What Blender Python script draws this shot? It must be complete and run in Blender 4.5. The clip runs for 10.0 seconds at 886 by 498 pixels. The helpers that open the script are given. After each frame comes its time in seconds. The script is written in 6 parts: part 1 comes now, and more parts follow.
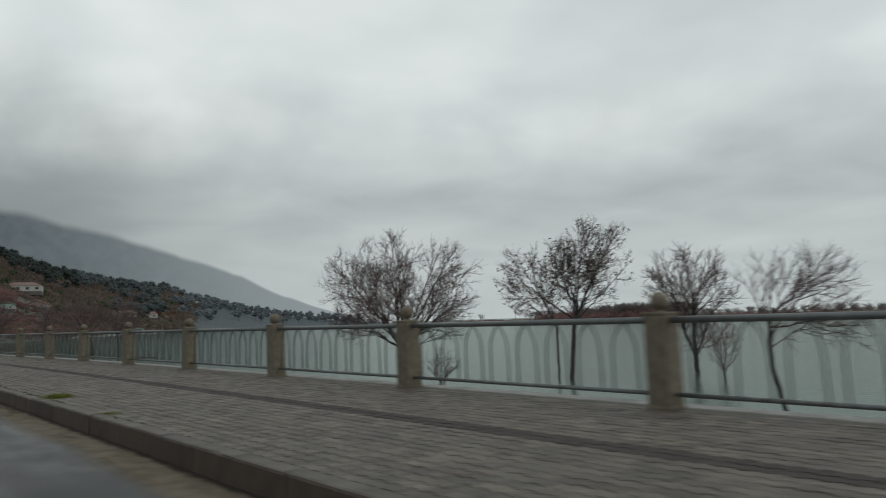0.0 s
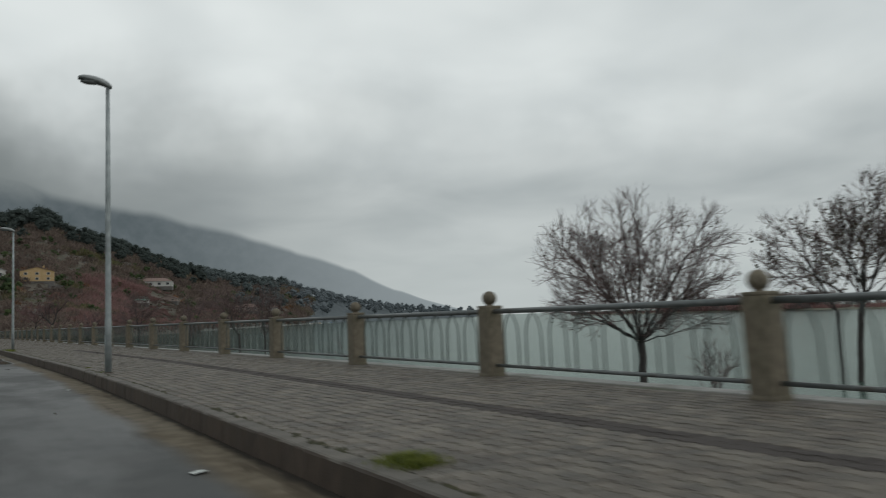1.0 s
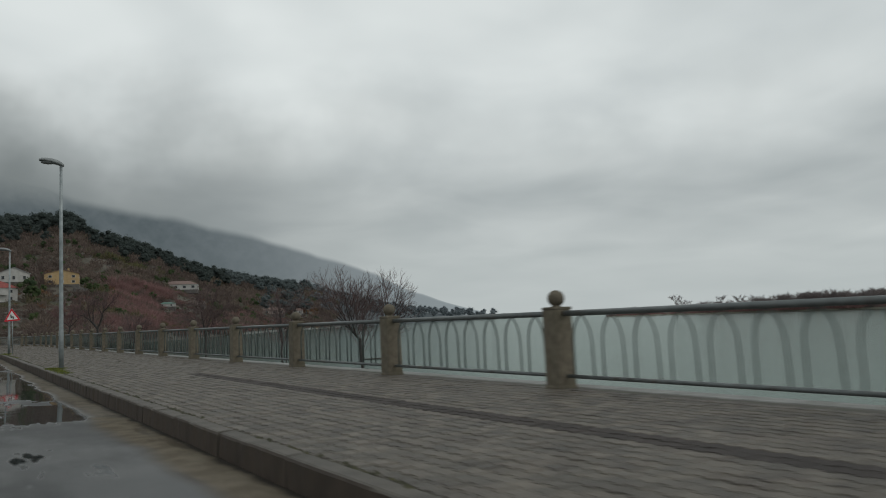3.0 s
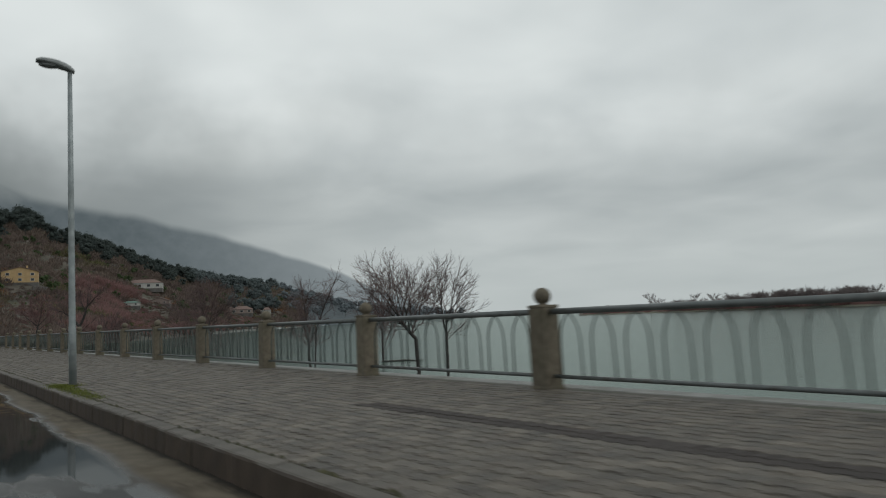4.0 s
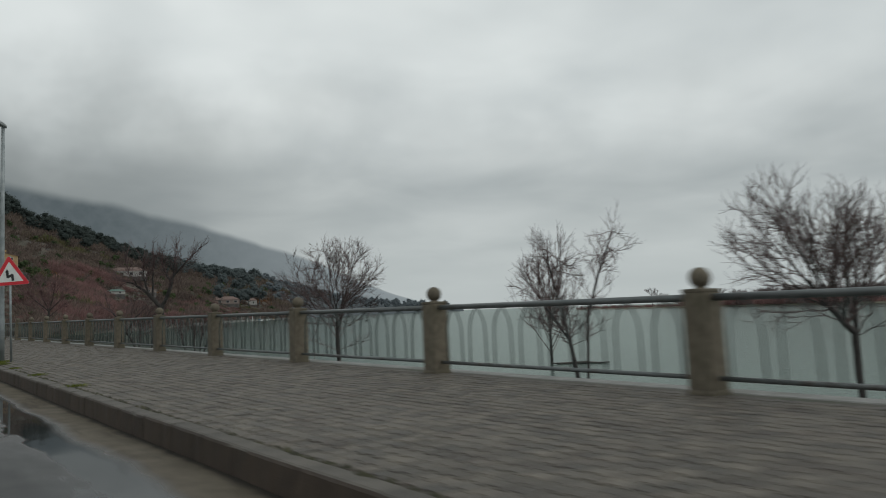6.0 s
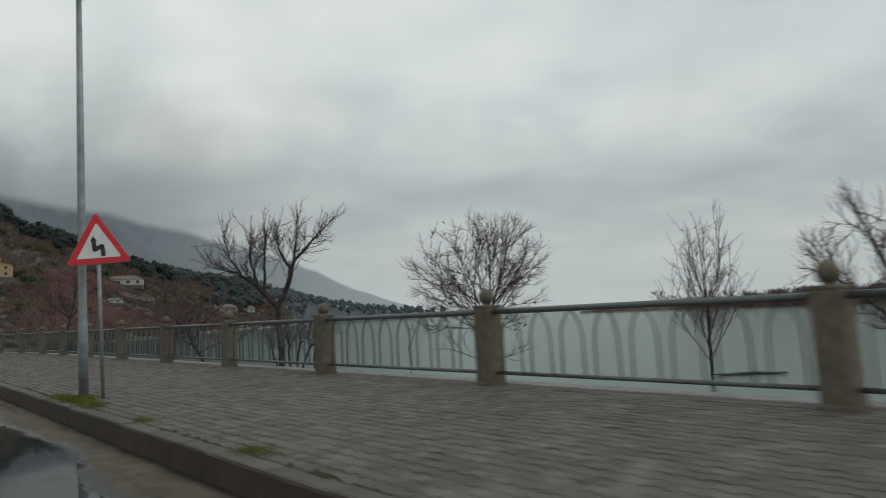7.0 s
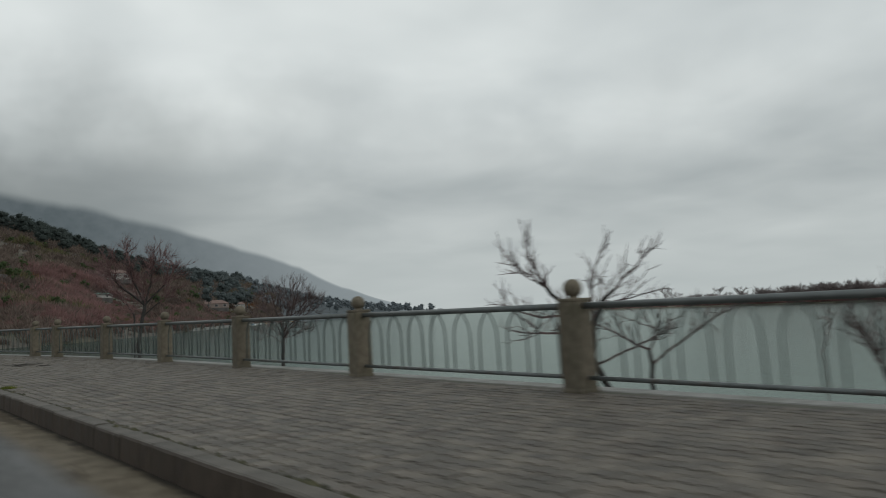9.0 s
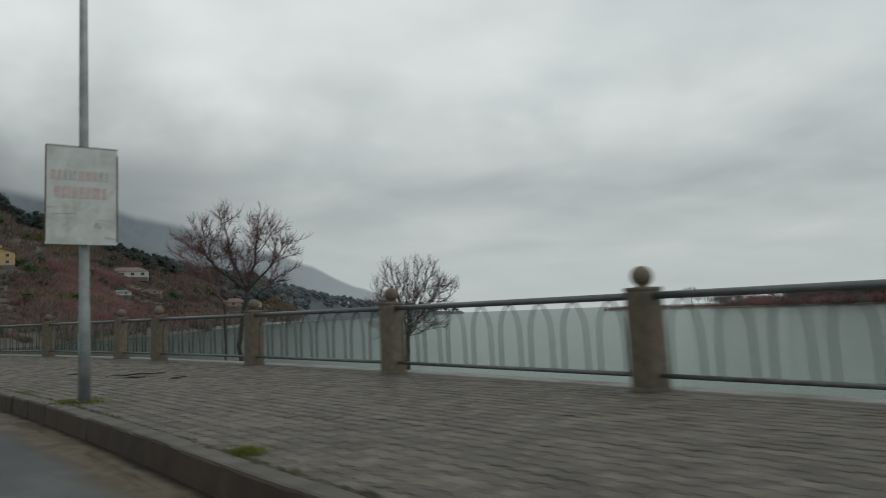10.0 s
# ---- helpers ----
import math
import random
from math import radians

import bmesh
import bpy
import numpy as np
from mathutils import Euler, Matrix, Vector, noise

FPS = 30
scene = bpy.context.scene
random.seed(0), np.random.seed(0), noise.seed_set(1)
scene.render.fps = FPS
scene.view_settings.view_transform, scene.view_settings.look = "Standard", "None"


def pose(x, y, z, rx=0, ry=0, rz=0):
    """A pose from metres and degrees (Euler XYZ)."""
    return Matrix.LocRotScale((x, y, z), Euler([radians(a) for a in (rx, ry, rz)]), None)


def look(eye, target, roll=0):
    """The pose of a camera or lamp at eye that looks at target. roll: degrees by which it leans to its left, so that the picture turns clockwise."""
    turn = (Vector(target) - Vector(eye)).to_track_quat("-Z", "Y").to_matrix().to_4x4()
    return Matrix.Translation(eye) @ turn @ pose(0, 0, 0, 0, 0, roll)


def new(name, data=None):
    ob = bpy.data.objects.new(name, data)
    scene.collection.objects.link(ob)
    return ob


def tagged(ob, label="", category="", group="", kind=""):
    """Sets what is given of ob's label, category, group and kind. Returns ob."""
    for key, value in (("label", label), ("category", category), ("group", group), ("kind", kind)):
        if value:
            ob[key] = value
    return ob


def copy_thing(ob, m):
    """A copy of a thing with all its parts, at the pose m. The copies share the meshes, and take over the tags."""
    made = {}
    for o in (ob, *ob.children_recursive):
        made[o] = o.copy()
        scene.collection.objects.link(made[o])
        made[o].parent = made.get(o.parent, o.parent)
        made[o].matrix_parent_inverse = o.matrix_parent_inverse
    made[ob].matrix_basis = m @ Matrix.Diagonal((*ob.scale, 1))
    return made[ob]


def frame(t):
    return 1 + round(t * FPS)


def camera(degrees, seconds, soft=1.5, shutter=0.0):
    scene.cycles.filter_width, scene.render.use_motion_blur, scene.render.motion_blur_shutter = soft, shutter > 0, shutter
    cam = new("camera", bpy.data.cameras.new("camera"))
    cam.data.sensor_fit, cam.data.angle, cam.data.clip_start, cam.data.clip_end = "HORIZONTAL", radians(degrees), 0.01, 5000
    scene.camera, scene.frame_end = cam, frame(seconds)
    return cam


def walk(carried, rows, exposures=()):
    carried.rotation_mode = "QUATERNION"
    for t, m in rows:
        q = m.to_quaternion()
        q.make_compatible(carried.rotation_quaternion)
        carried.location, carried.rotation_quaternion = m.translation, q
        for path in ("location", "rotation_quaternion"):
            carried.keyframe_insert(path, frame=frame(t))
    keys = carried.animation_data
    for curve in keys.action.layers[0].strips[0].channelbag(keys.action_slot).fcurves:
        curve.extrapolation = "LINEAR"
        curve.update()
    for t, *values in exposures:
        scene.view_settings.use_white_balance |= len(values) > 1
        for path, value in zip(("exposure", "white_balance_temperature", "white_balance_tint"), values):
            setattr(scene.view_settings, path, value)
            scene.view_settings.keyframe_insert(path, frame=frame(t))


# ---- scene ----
cam = camera(60.29, 10.0, soft=1.0, shutter=0.76)
scene.cycles.rolling_shutter_type, scene.cycles.rolling_shutter_duration = "TOP", 0.40
PATH = [
    (0, (-9.233, -5.701, 1.122), (-7.905, -4.217, 1.307), -1.78),
    (0.5, (-8.618, -0.538, 1.051), (-7.390, 1.031, 1.220), -2.42),
    (1, (-8.086, 4.545, 0.995), (-6.979, 6.201, 1.170), -2.04),
    (1.5, (-7.682, 10.028, 0.981), (-6.643, 11.729, 1.145), -1.67),
    (2, (-7.388, 15.526, 0.994), (-6.316, 17.205, 1.174), -2.55),
    (2.5, (-7.248, 21.216, 1.022), (-6.206, 22.913, 1.208), -2.33),
    (4, (-7.162, 37.102, 1.029), (-6.017, 38.733, 1.207), -2.54),
    (4.5, (-7.152, 42.655, 1.032), (-6.022, 44.295, 1.213), -2.58),
    (5, (-7.164, 48.338, 1.027), (-5.992, 49.951, 1.192), -2.54),
    (6.5, (-7.300, 65.763, 0.992), (-6.108, 67.361, 1.150), -1.91),
    (7, (-7.230, 71.443, 1.020), (-6.026, 73.030, 1.193), -2.61),
    (7.5, (-7.224, 76.685, 1.033), (-5.995, 78.253, 1.209), -2.61),
    (8, (-7.233, 82.150, 1.053), (-6.011, 83.726, 1.210), -2.32),
    (8.5, (-7.237, 87.683, 1.045), (-6.000, 89.246, 1.209), -2.56),
    (9, (-7.135, 93.585, 1.033), (-5.893, 95.144, 1.198), -2.43),
    (9.5, (-7.053, 99.126, 0.984), (-5.809, 100.682, 1.155), -2.34),
    (10, (-6.942, 104.614, 0.941), (-5.723, 106.191, 1.107), -2.18),
]
walk(cam, [(t, look(eye, target, roll)) for t, eye, target, roll in PATH], [(0, 0.07), (0.5, 0.07), (1.0, 0.05), (2.0, 0.02), (10.0, 0.02)])

# ---- world, sun, exposure ----
def node(tree, kind, at=(0, 0), **values):
    n = tree.nodes.new(kind)
    n.location = at
    for key, value in values.items():
        n.inputs[key.replace("_", " ")].default_value = value
    return n


world = bpy.data.worlds.new("overcast_sky")
scene.world = world
world.use_nodes = True
wt = world.node_tree
wt.nodes.clear()
w_out = wt.nodes.new("ShaderNodeOutputWorld")
w_back = wt.nodes.new("ShaderNodeBackground")
w_sky = wt.nodes.new("ShaderNodeTexSky")
w_sky.sky_type = "NISHITA"
w_sky.sun_disc = False
w_sky.sun_elevation = radians(38)
w_sky.sun_rotation = radians(150)
w_sky.dust_density = 4.0
w_gain = wt.nodes.new("ShaderNodeVectorMath")
w_gain.operation = "SCALE"
w_gain.inputs["Scale"].default_value = 0.06
wt.links.new(w_sky.outputs["Color"], w_gain.inputs[0])
w_co = wt.nodes.new("ShaderNodeTexCoord")
w_sep = wt.nodes.new("ShaderNodeSeparateXYZ")
wt.links.new(w_co.outputs["Generated"], w_sep.inputs[0])
w_up = wt.nodes.new("ShaderNodeMath")
w_up.operation = "ABSOLUTE"
wt.links.new(w_sep.outputs["Z"], w_up.inputs[0])
w_add = wt.nodes.new("ShaderNodeMath")
w_add.operation = "ADD"
w_add.inputs[1].default_value = 0.16
wt.links.new(w_up.outputs[0], w_add.inputs[0])
w_inv = wt.nodes.new("ShaderNodeMath")
w_inv.operation = "DIVIDE"
w_inv.inputs[0].default_value = 1.0
wt.links.new(w_add.outputs[0], w_inv.inputs[1])
w_flat = wt.nodes.new("ShaderNodeVectorMath")
w_flat.operation = "SCALE"
wt.links.new(w_co.outputs["Generated"], w_flat.inputs[0])
wt.links.new(w_inv.outputs[0], w_flat.inputs["Scale"])
w_big = node(wt, "ShaderNodeTexNoise", Scale=0.6, Detail=3.0, Roughness=0.5, Distortion=0.25)
w_fine = node(wt, "ShaderNodeTexNoise", Scale=1.7, Detail=3.5, Roughness=0.45, Distortion=0.3)
for n in (w_big, w_fine):
    wt.links.new(w_flat.outputs[0], n.inputs["Vector"])
w_sum = wt.nodes.new("ShaderNodeMix")
w_sum.inputs["Factor"].default_value = 0.44
wt.links.new(w_big.outputs["Fac"], w_sum.inputs["A"])
wt.links.new(w_fine.outputs["Fac"], w_sum.inputs["B"])
w_ramp = wt.nodes.new("ShaderNodeValToRGB")
w_ramp.color_ramp.elements[0].position = 0.32
w_ramp.color_ramp.elements[0].color = (0.427, 0.472, 0.483, 1)
w_ramp.color_ramp.elements[1].position = 0.66
w_ramp.color_ramp.elements[1].color = (0.758, 0.803, 0.796, 1)
wt.links.new(w_sum.outputs["Result"], w_ramp.inputs[0])
w_low = wt.nodes.new("ShaderNodeMapRange")      # the cloud layers run together towards the horizon
w_low.interpolation_type = "SMOOTHSTEP"
w_low.inputs["From Min"].default_value, w_low.inputs["From Max"].default_value = 0.01, 0.17
w_low.inputs["To Min"].default_value, w_low.inputs["To Max"].default_value = 0.82, 0.0
wt.links.new(w_up.outputs[0], w_low.inputs["Value"])
w_far = wt.nodes.new("ShaderNodeMix")
w_far.data_type = "RGBA"
w_far.inputs["B"].default_value = (0.608, 0.662, 0.660, 1)
wt.links.new(w_low.outputs[0], w_far.inputs["Factor"])
wt.links.new(w_ramp.outputs["Color"], w_far.inputs["A"])
w_mix = wt.nodes.new("ShaderNodeMix")
w_mix.data_type = "RGBA"
w_mix.inputs["Factor"].default_value = 0.96
wt.links.new(w_gain.outputs[0], w_mix.inputs["A"])
wt.links.new(w_far.outputs["Result"], w_mix.inputs["B"])
wt.links.new(w_mix.outputs["Result"], w_back.inputs["Color"])
w_back.inputs["Strength"].default_value = 1.0
wt.links.new(w_back.outputs[0], w_out.inputs[0])

sun = new("sun", bpy.data.lights.new("sun", "SUN"))
sun.data.energy, sun.data.angle, sun.data.color = 0.5, radians(40), (1.0, 0.97, 0.93)
sun.matrix_world = look((60, -80, 90), (0, 0, 0))


# ---- materials ----
def material(name, dark, light, scale=4.0, rough=(0.6, 0.8), bump=0.2, bump_scale=None, detail=6.0, metal=0.0, spread=(0.35, 0.65), stain=None, stain_scale=0.5, stain_amount=(0.5, 0.7), random_tint=0.0, bump_distance=0.01, island=0.0, leafy=0.0):
    """A procedural surface: two scales of mottling, an optional stain, grain relief."""
    m = bpy.data.materials.new(name)
    m.use_nodes = True
    t = m.node_tree
    b = t.nodes["Principled BSDF"]
    co = t.nodes.new("ShaderNodeTexCoord")
    n1 = node(t, "ShaderNodeTexNoise", Scale=scale, Detail=detail, Roughness=0.6)
    t.links.new(co.outputs["Object"], n1.inputs["Vector"])
    ramp = t.nodes.new("ShaderNodeValToRGB")
    ramp.color_ramp.elements[0].position, ramp.color_ramp.elements[1].position = spread
    ramp.color_ramp.elements[0].color = (*dark, 1)
    ramp.color_ramp.elements[1].color = (*light, 1)
    t.links.new(n1.outputs["Fac"], ramp.inputs[0])
    colour = ramp.outputs["Color"]
    if stain:
        n2 = node(t, "ShaderNodeTexNoise", Scale=stain_scale, Detail=5.0, Roughness=0.6)
        t.links.new(co.outputs["Object"], n2.inputs["Vector"])
        r2 = t.nodes.new("ShaderNodeValToRGB")
        r2.color_ramp.elements[0].position, r2.color_ramp.elements[1].position = stain_amount
        t.links.new(n2.outputs["Fac"], r2.inputs[0])
        mx = t.nodes.new("ShaderNodeMix")
        mx.data_type = "RGBA"
        mx.inputs["B"].default_value = (*stain, 1)
        t.links.new(r2.outputs["Color"], mx.inputs["Factor"])
        t.links.new(colour, mx.inputs["A"])
        colour = mx.outputs["Result"]
    for amount, kind, socket in ((random_tint, "ShaderNodeObjectInfo", "Random"), (island, "ShaderNodeNewGeometry", "Random Per Island")):
        if amount:
            info = t.nodes.new(kind)
            mr = t.nodes.new("ShaderNodeMapRange")
            mr.inputs["To Min"].default_value = 1 - amount
            mr.inputs["To Max"].default_value = 1 + amount
            t.links.new(info.outputs[socket], mr.inputs["Value"])
            sc = t.nodes.new("ShaderNodeVectorMath")
            sc.operation = "SCALE"
            t.links.new(colour, sc.inputs[0])
            t.links.new(mr.outputs[0], sc.inputs["Scale"])
            colour = sc.outputs[0]
    t.links.new(colour, b.inputs["Base Color"])
    rr = t.nodes.new("ShaderNodeMapRange")
    rr.inputs["To Min"].default_value, rr.inputs["To Max"].default_value = rough
    t.links.new(n1.outputs["Fac"], rr.inputs["Value"])
    t.links.new(rr.outputs[0], b.inputs["Roughness"])
    b.inputs["Metallic"].default_value = metal
    if leafy:
        tl = t.nodes.new("ShaderNodeBsdfTranslucent")
        t.links.new(colour, tl.inputs["Color"])
        mxs = t.nodes.new("ShaderNodeMixShader")
        mxs.inputs["Fac"].default_value = leafy
        t.links.new(b.outputs[0], mxs.inputs[1])
        t.links.new(tl.outputs[0], mxs.inputs[2])
        t.links.new(mxs.outputs[0], t.nodes["Material Output"].inputs["Surface"])
        b.inputs["Specular IOR Level"].default_value = 0.15
    if bump:
        n3 = node(t, "ShaderNodeTexNoise", Scale=bump_scale or scale * 8, Detail=4.0, Roughness=0.6)
        t.links.new(co.outputs["Object"], n3.inputs["Vector"])
        bp = t.nodes.new("ShaderNodeBump")
        bp.inputs["Strength"].default_value = bump
        bp.inputs["Distance"].default_value = bump_distance
        t.links.new(n3.outputs["Fac"], bp.inputs["Height"])
        t.links.new(bp.outputs[0], b.inputs["Normal"])
    return m


M = {}
M["stone"] = material("weathered_stone", (0.09005, 0.07611, 0.05503), (0.1619, 0.1382, 0.1), 7, (0.75, 0.95), 0.5, 60, stain=(0.06603, 0.06206, 0.03752), stain_scale=2.2, stain_amount=(0.5, 0.75), random_tint=0.12)
M["rail"] = material("galvanised_rail", (0.09826, 0.1098, 0.1098), (0.1561, 0.1676, 0.1676), 9, (0.35, 0.55), 0.15, 40, metal=0.35, stain=(0.0867, 0.06936, 0.0578), stain_scale=3, stain_amount=(0.58, 0.75))
M["bar"] = material("painted_bar", (0.042, 0.058, 0.055), (0.072, 0.094, 0.088), 9, (0.4, 0.6), 0.1, 40, metal=0.2)
M["pole"] = material("galvanised_pole", (0.20, 0.23, 0.235), (0.30, 0.33, 0.335), 5, (0.4, 0.6), 0.1, 60, metal=0.3, stain=(0.15, 0.16, 0.16), stain_scale=1.2)
M["lamp_body"] = material("lamp_housing", (0.15, 0.165, 0.165), (0.23, 0.245, 0.245), 6, (0.4, 0.55), 0.05, metal=0.2)
M["lamp_lens"] = material("lamp_lens", (0.10, 0.11, 0.11), (0.16, 0.17, 0.17), 10, (0.15, 0.25), 0.0)
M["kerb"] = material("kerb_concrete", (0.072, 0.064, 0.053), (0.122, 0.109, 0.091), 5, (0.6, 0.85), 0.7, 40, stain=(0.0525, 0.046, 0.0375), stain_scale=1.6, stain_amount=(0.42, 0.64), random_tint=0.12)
M["kerb_face"] = material("kerb_face_brown", (0.035, 0.0235, 0.0165), (0.058, 0.041, 0.029), 4, (0.55, 0.8), 0.4, 60, stain=(0.074, 0.055, 0.036), stain_scale=0.8, stain_amount=(0.6, 0.8), random_tint=0.15)
M["paver"] = material("concrete_paver", (0.0625, 0.0544, 0.0433), (0.1225, 0.1065, 0.0845), 3.4, (0.5, 0.8), 0.8, 30, stain=(0.0670, 0.0535, 0.0415), stain_scale=2.2, stain_amount=(0.46, 0.70), bump_distance=0.02, random_tint=0.34)
M["paver_joined"] = material("concrete_pavers_far", (0.0625, 0.0544, 0.0433), (0.1225, 0.1065, 0.0845), 3.4, (0.5, 0.8), 0.8, 30, stain=(0.0670, 0.0535, 0.0415), stain_scale=2.2, stain_amount=(0.46, 0.70), bump_distance=0.02, island=0.34)
M["paver_red"] = material("reddish_paver", (0.027, 0.0215, 0.0185), (0.043, 0.035, 0.031), 1.6, (0.85, 0.97), 0.45, 55, island=0.12)
M["joint"] = material("sand_joint", (0.050, 0.044, 0.036), (0.086, 0.077, 0.062), 5, (0.8, 0.95), 0.4, 80, stain=(0.035, 0.0455, 0.021), stain_scale=0.6)
M["coping"] = material("quay_coping", (0.1408, 0.1408, 0.1312), (0.2304, 0.2304, 0.2176), 3, (0.6, 0.85), 0.3, 40, stain=(0.096, 0.096, 0.0768), stain_scale=1.1)
M["quay"] = material("quay_wall", (0.16, 0.16, 0.145), (0.26, 0.26, 0.24), 1.5, (0.7, 0.9), 0.4, 20)
M["mud"] = material("muddy_ground", (0.06, 0.06, 0.04), (0.13, 0.12, 0.08), 0.6, (0.7, 0.95), 0.5, 5)
M["bark"] = material("dark_bark", (0.018, 0.016, 0.015), (0.05, 0.044, 0.04), 9, (0.75, 0.95), 0.5, 40)
M["twig"] = material("wet_twigs", (0.05477, 0.0354, 0.03392), (0.1187, 0.07669, 0.07375), 3, (0.7, 0.9), 0.0)
M["red_twig"] = material("reddish_twigs", (0.086, 0.044, 0.044), (0.150, 0.083, 0.079), 3, (0.7, 0.9), 0.0)
M["grey_twig"] = material("grey_brown_twigs", (0.13, 0.11, 0.108), (0.19, 0.165, 0.16), 0.1, (0.8, 0.95), 0.0, leafy=0.4)
M["old_leaf"] = material("old_leaves", (0.03, 0.028, 0.02), (0.075, 0.06, 0.035), 3, (0.6, 0.8), 0.0, island=0.3)
M["moss"] = material("joint_moss", (0.022, 0.022, 0.010), (0.055, 0.052, 0.022), 6, (0.8, 0.95), 0.5, 60, island=0.3)
M["grass"] = material("kerb_grass", (0.070, 0.090, 0.017), (0.165, 0.185, 0.040), 5, (0.6, 0.8), 0.0, island=0.3, leafy=0.3)
# Hill growth: base colours lifted somewhat to stand for haze over the slope.
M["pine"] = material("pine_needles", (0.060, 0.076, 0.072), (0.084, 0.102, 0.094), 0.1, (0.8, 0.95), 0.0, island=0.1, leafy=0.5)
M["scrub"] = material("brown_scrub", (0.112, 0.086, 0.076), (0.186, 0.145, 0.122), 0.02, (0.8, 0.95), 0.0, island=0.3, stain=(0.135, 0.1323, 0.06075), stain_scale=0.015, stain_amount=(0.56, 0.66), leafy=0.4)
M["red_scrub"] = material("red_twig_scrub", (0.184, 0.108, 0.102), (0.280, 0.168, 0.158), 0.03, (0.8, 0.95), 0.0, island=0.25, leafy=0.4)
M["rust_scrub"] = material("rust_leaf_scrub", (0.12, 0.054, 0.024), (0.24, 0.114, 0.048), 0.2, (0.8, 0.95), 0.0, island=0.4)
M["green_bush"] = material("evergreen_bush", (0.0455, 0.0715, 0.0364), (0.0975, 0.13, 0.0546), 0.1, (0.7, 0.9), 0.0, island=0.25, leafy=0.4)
M["hill"] = material("hillside_soil", (0.052, 0.046, 0.036), (0.102, 0.087, 0.067), 0.055, (0.85, 0.98), 0.8, 0.45, stain=(0.062, 0.062, 0.034), stain_scale=0.02, stain_amount=(0.5, 0.66), bump_distance=2.0)
M["rock"] = material("hill_rock", (0.055, 0.052, 0.049), (0.115, 0.108, 0.102), 0.3, (0.8, 0.95), 0.6, 2, island=0.3, bump_distance=0.3)
M["white_wall"] = material("white_render", (0.3342, 0.3274, 0.3075), (0.4411, 0.4343, 0.4143), 0.6, (0.7, 0.9), 0.1, 8)
M["yellow_wall"] = material("ochre_render", (0.3422, 0.233, 0.1105), (0.4315, 0.3053, 0.1607), 0.6, (0.7, 0.9), 0.1, 8)
M["pink_wall"] = material("pale_pink_render", (0.2053, 0.1607, 0.1428), (0.2588, 0.2053, 0.1829), 0.6, (0.7, 0.9), 0.1, 8)
M["green_roof"] = material("green_roof_sheet", (0.03, 0.10, 0.075), (0.05, 0.14, 0.10), 1.0, (0.4, 0.6), 0.0)
M["red_roof"] = material("red_roof_tile", (0.168, 0.036, 0.032), (0.264, 0.068, 0.056), 1.2, (0.7, 0.9), 0.3, 6)
M["clay_roof"] = material("clay_roof_tile", (0.1307, 0.08334, 0.0693), (0.202, 0.1411, 0.1212), 1.2, (0.7, 0.9), 0.3, 6)
M["grey_roof"] = material("grey_roof_sheet", (0.255, 0.255, 0.255), (0.345, 0.345, 0.345), 1.2, (0.5, 0.8), 0.2, 6)
M["window_dark"] = material("window_glass_dark", (0.015, 0.017, 0.02), (0.03, 0.033, 0.037), 1, (0.08, 0.15), 0.0)
M["sign_red"] = material("sign_red", (0.52, 0.012, 0.025), (0.60, 0.02, 0.035), 6, (0.35, 0.5), 0.0)
M["sign_white"] = material("sign_white", (0.58, 0.59, 0.57), (0.68, 0.69, 0.67), 5, (0.35, 0.5), 0.0)
M["sign_black"] = material("sign_black", (0.012, 0.012, 0.012), (0.025, 0.025, 0.025), 8, (0.4, 0.5), 0.0)
M["sign_grey"] = material("sign_back", (0.25, 0.26, 0.26), (0.36, 0.37, 0.37), 6, (0.4, 0.5), 0.0, metal=0.4)
M["board_white"] = material("weathered_board", (0.42, 0.45, 0.43), (0.54, 0.57, 0.55), 3.5, (0.5, 0.7), 0.1, 20, stain=(0.33, 0.34, 0.32), stain_scale=2.2, stain_amount=(0.52, 0.7))
M["board_edge"] = material("rusted_board_edge", (0.06, 0.035, 0.03), (0.14, 0.08, 0.06), 9, (0.7, 0.9), 0.2)
M["board_red"] = material("faded_red_print", (0.40, 0.33, 0.32), (0.50, 0.42, 0.41), 14, (0.5, 0.7), 0.0)
M["board_grey"] = material("faded_grey_print", (0.30, 0.31, 0.31), (0.45, 0.46, 0.45), 16, (0.5, 0.7), 0.0)
M["driftwood"] = material("driftwood", (0.04, 0.038, 0.033), (0.085, 0.08, 0.07), 4, (0.7, 0.9), 0.3)
M["boat_white"] = material("boat_paint", (0.55, 0.56, 0.56), (0.7, 0.71, 0.71), 2, (0.4, 0.6), 0.0)
M["boat_blue"] = material("blue_tarpaulin", (0.04, 0.10, 0.16), (0.07, 0.15, 0.22), 2, (0.4, 0.6), 0.0)


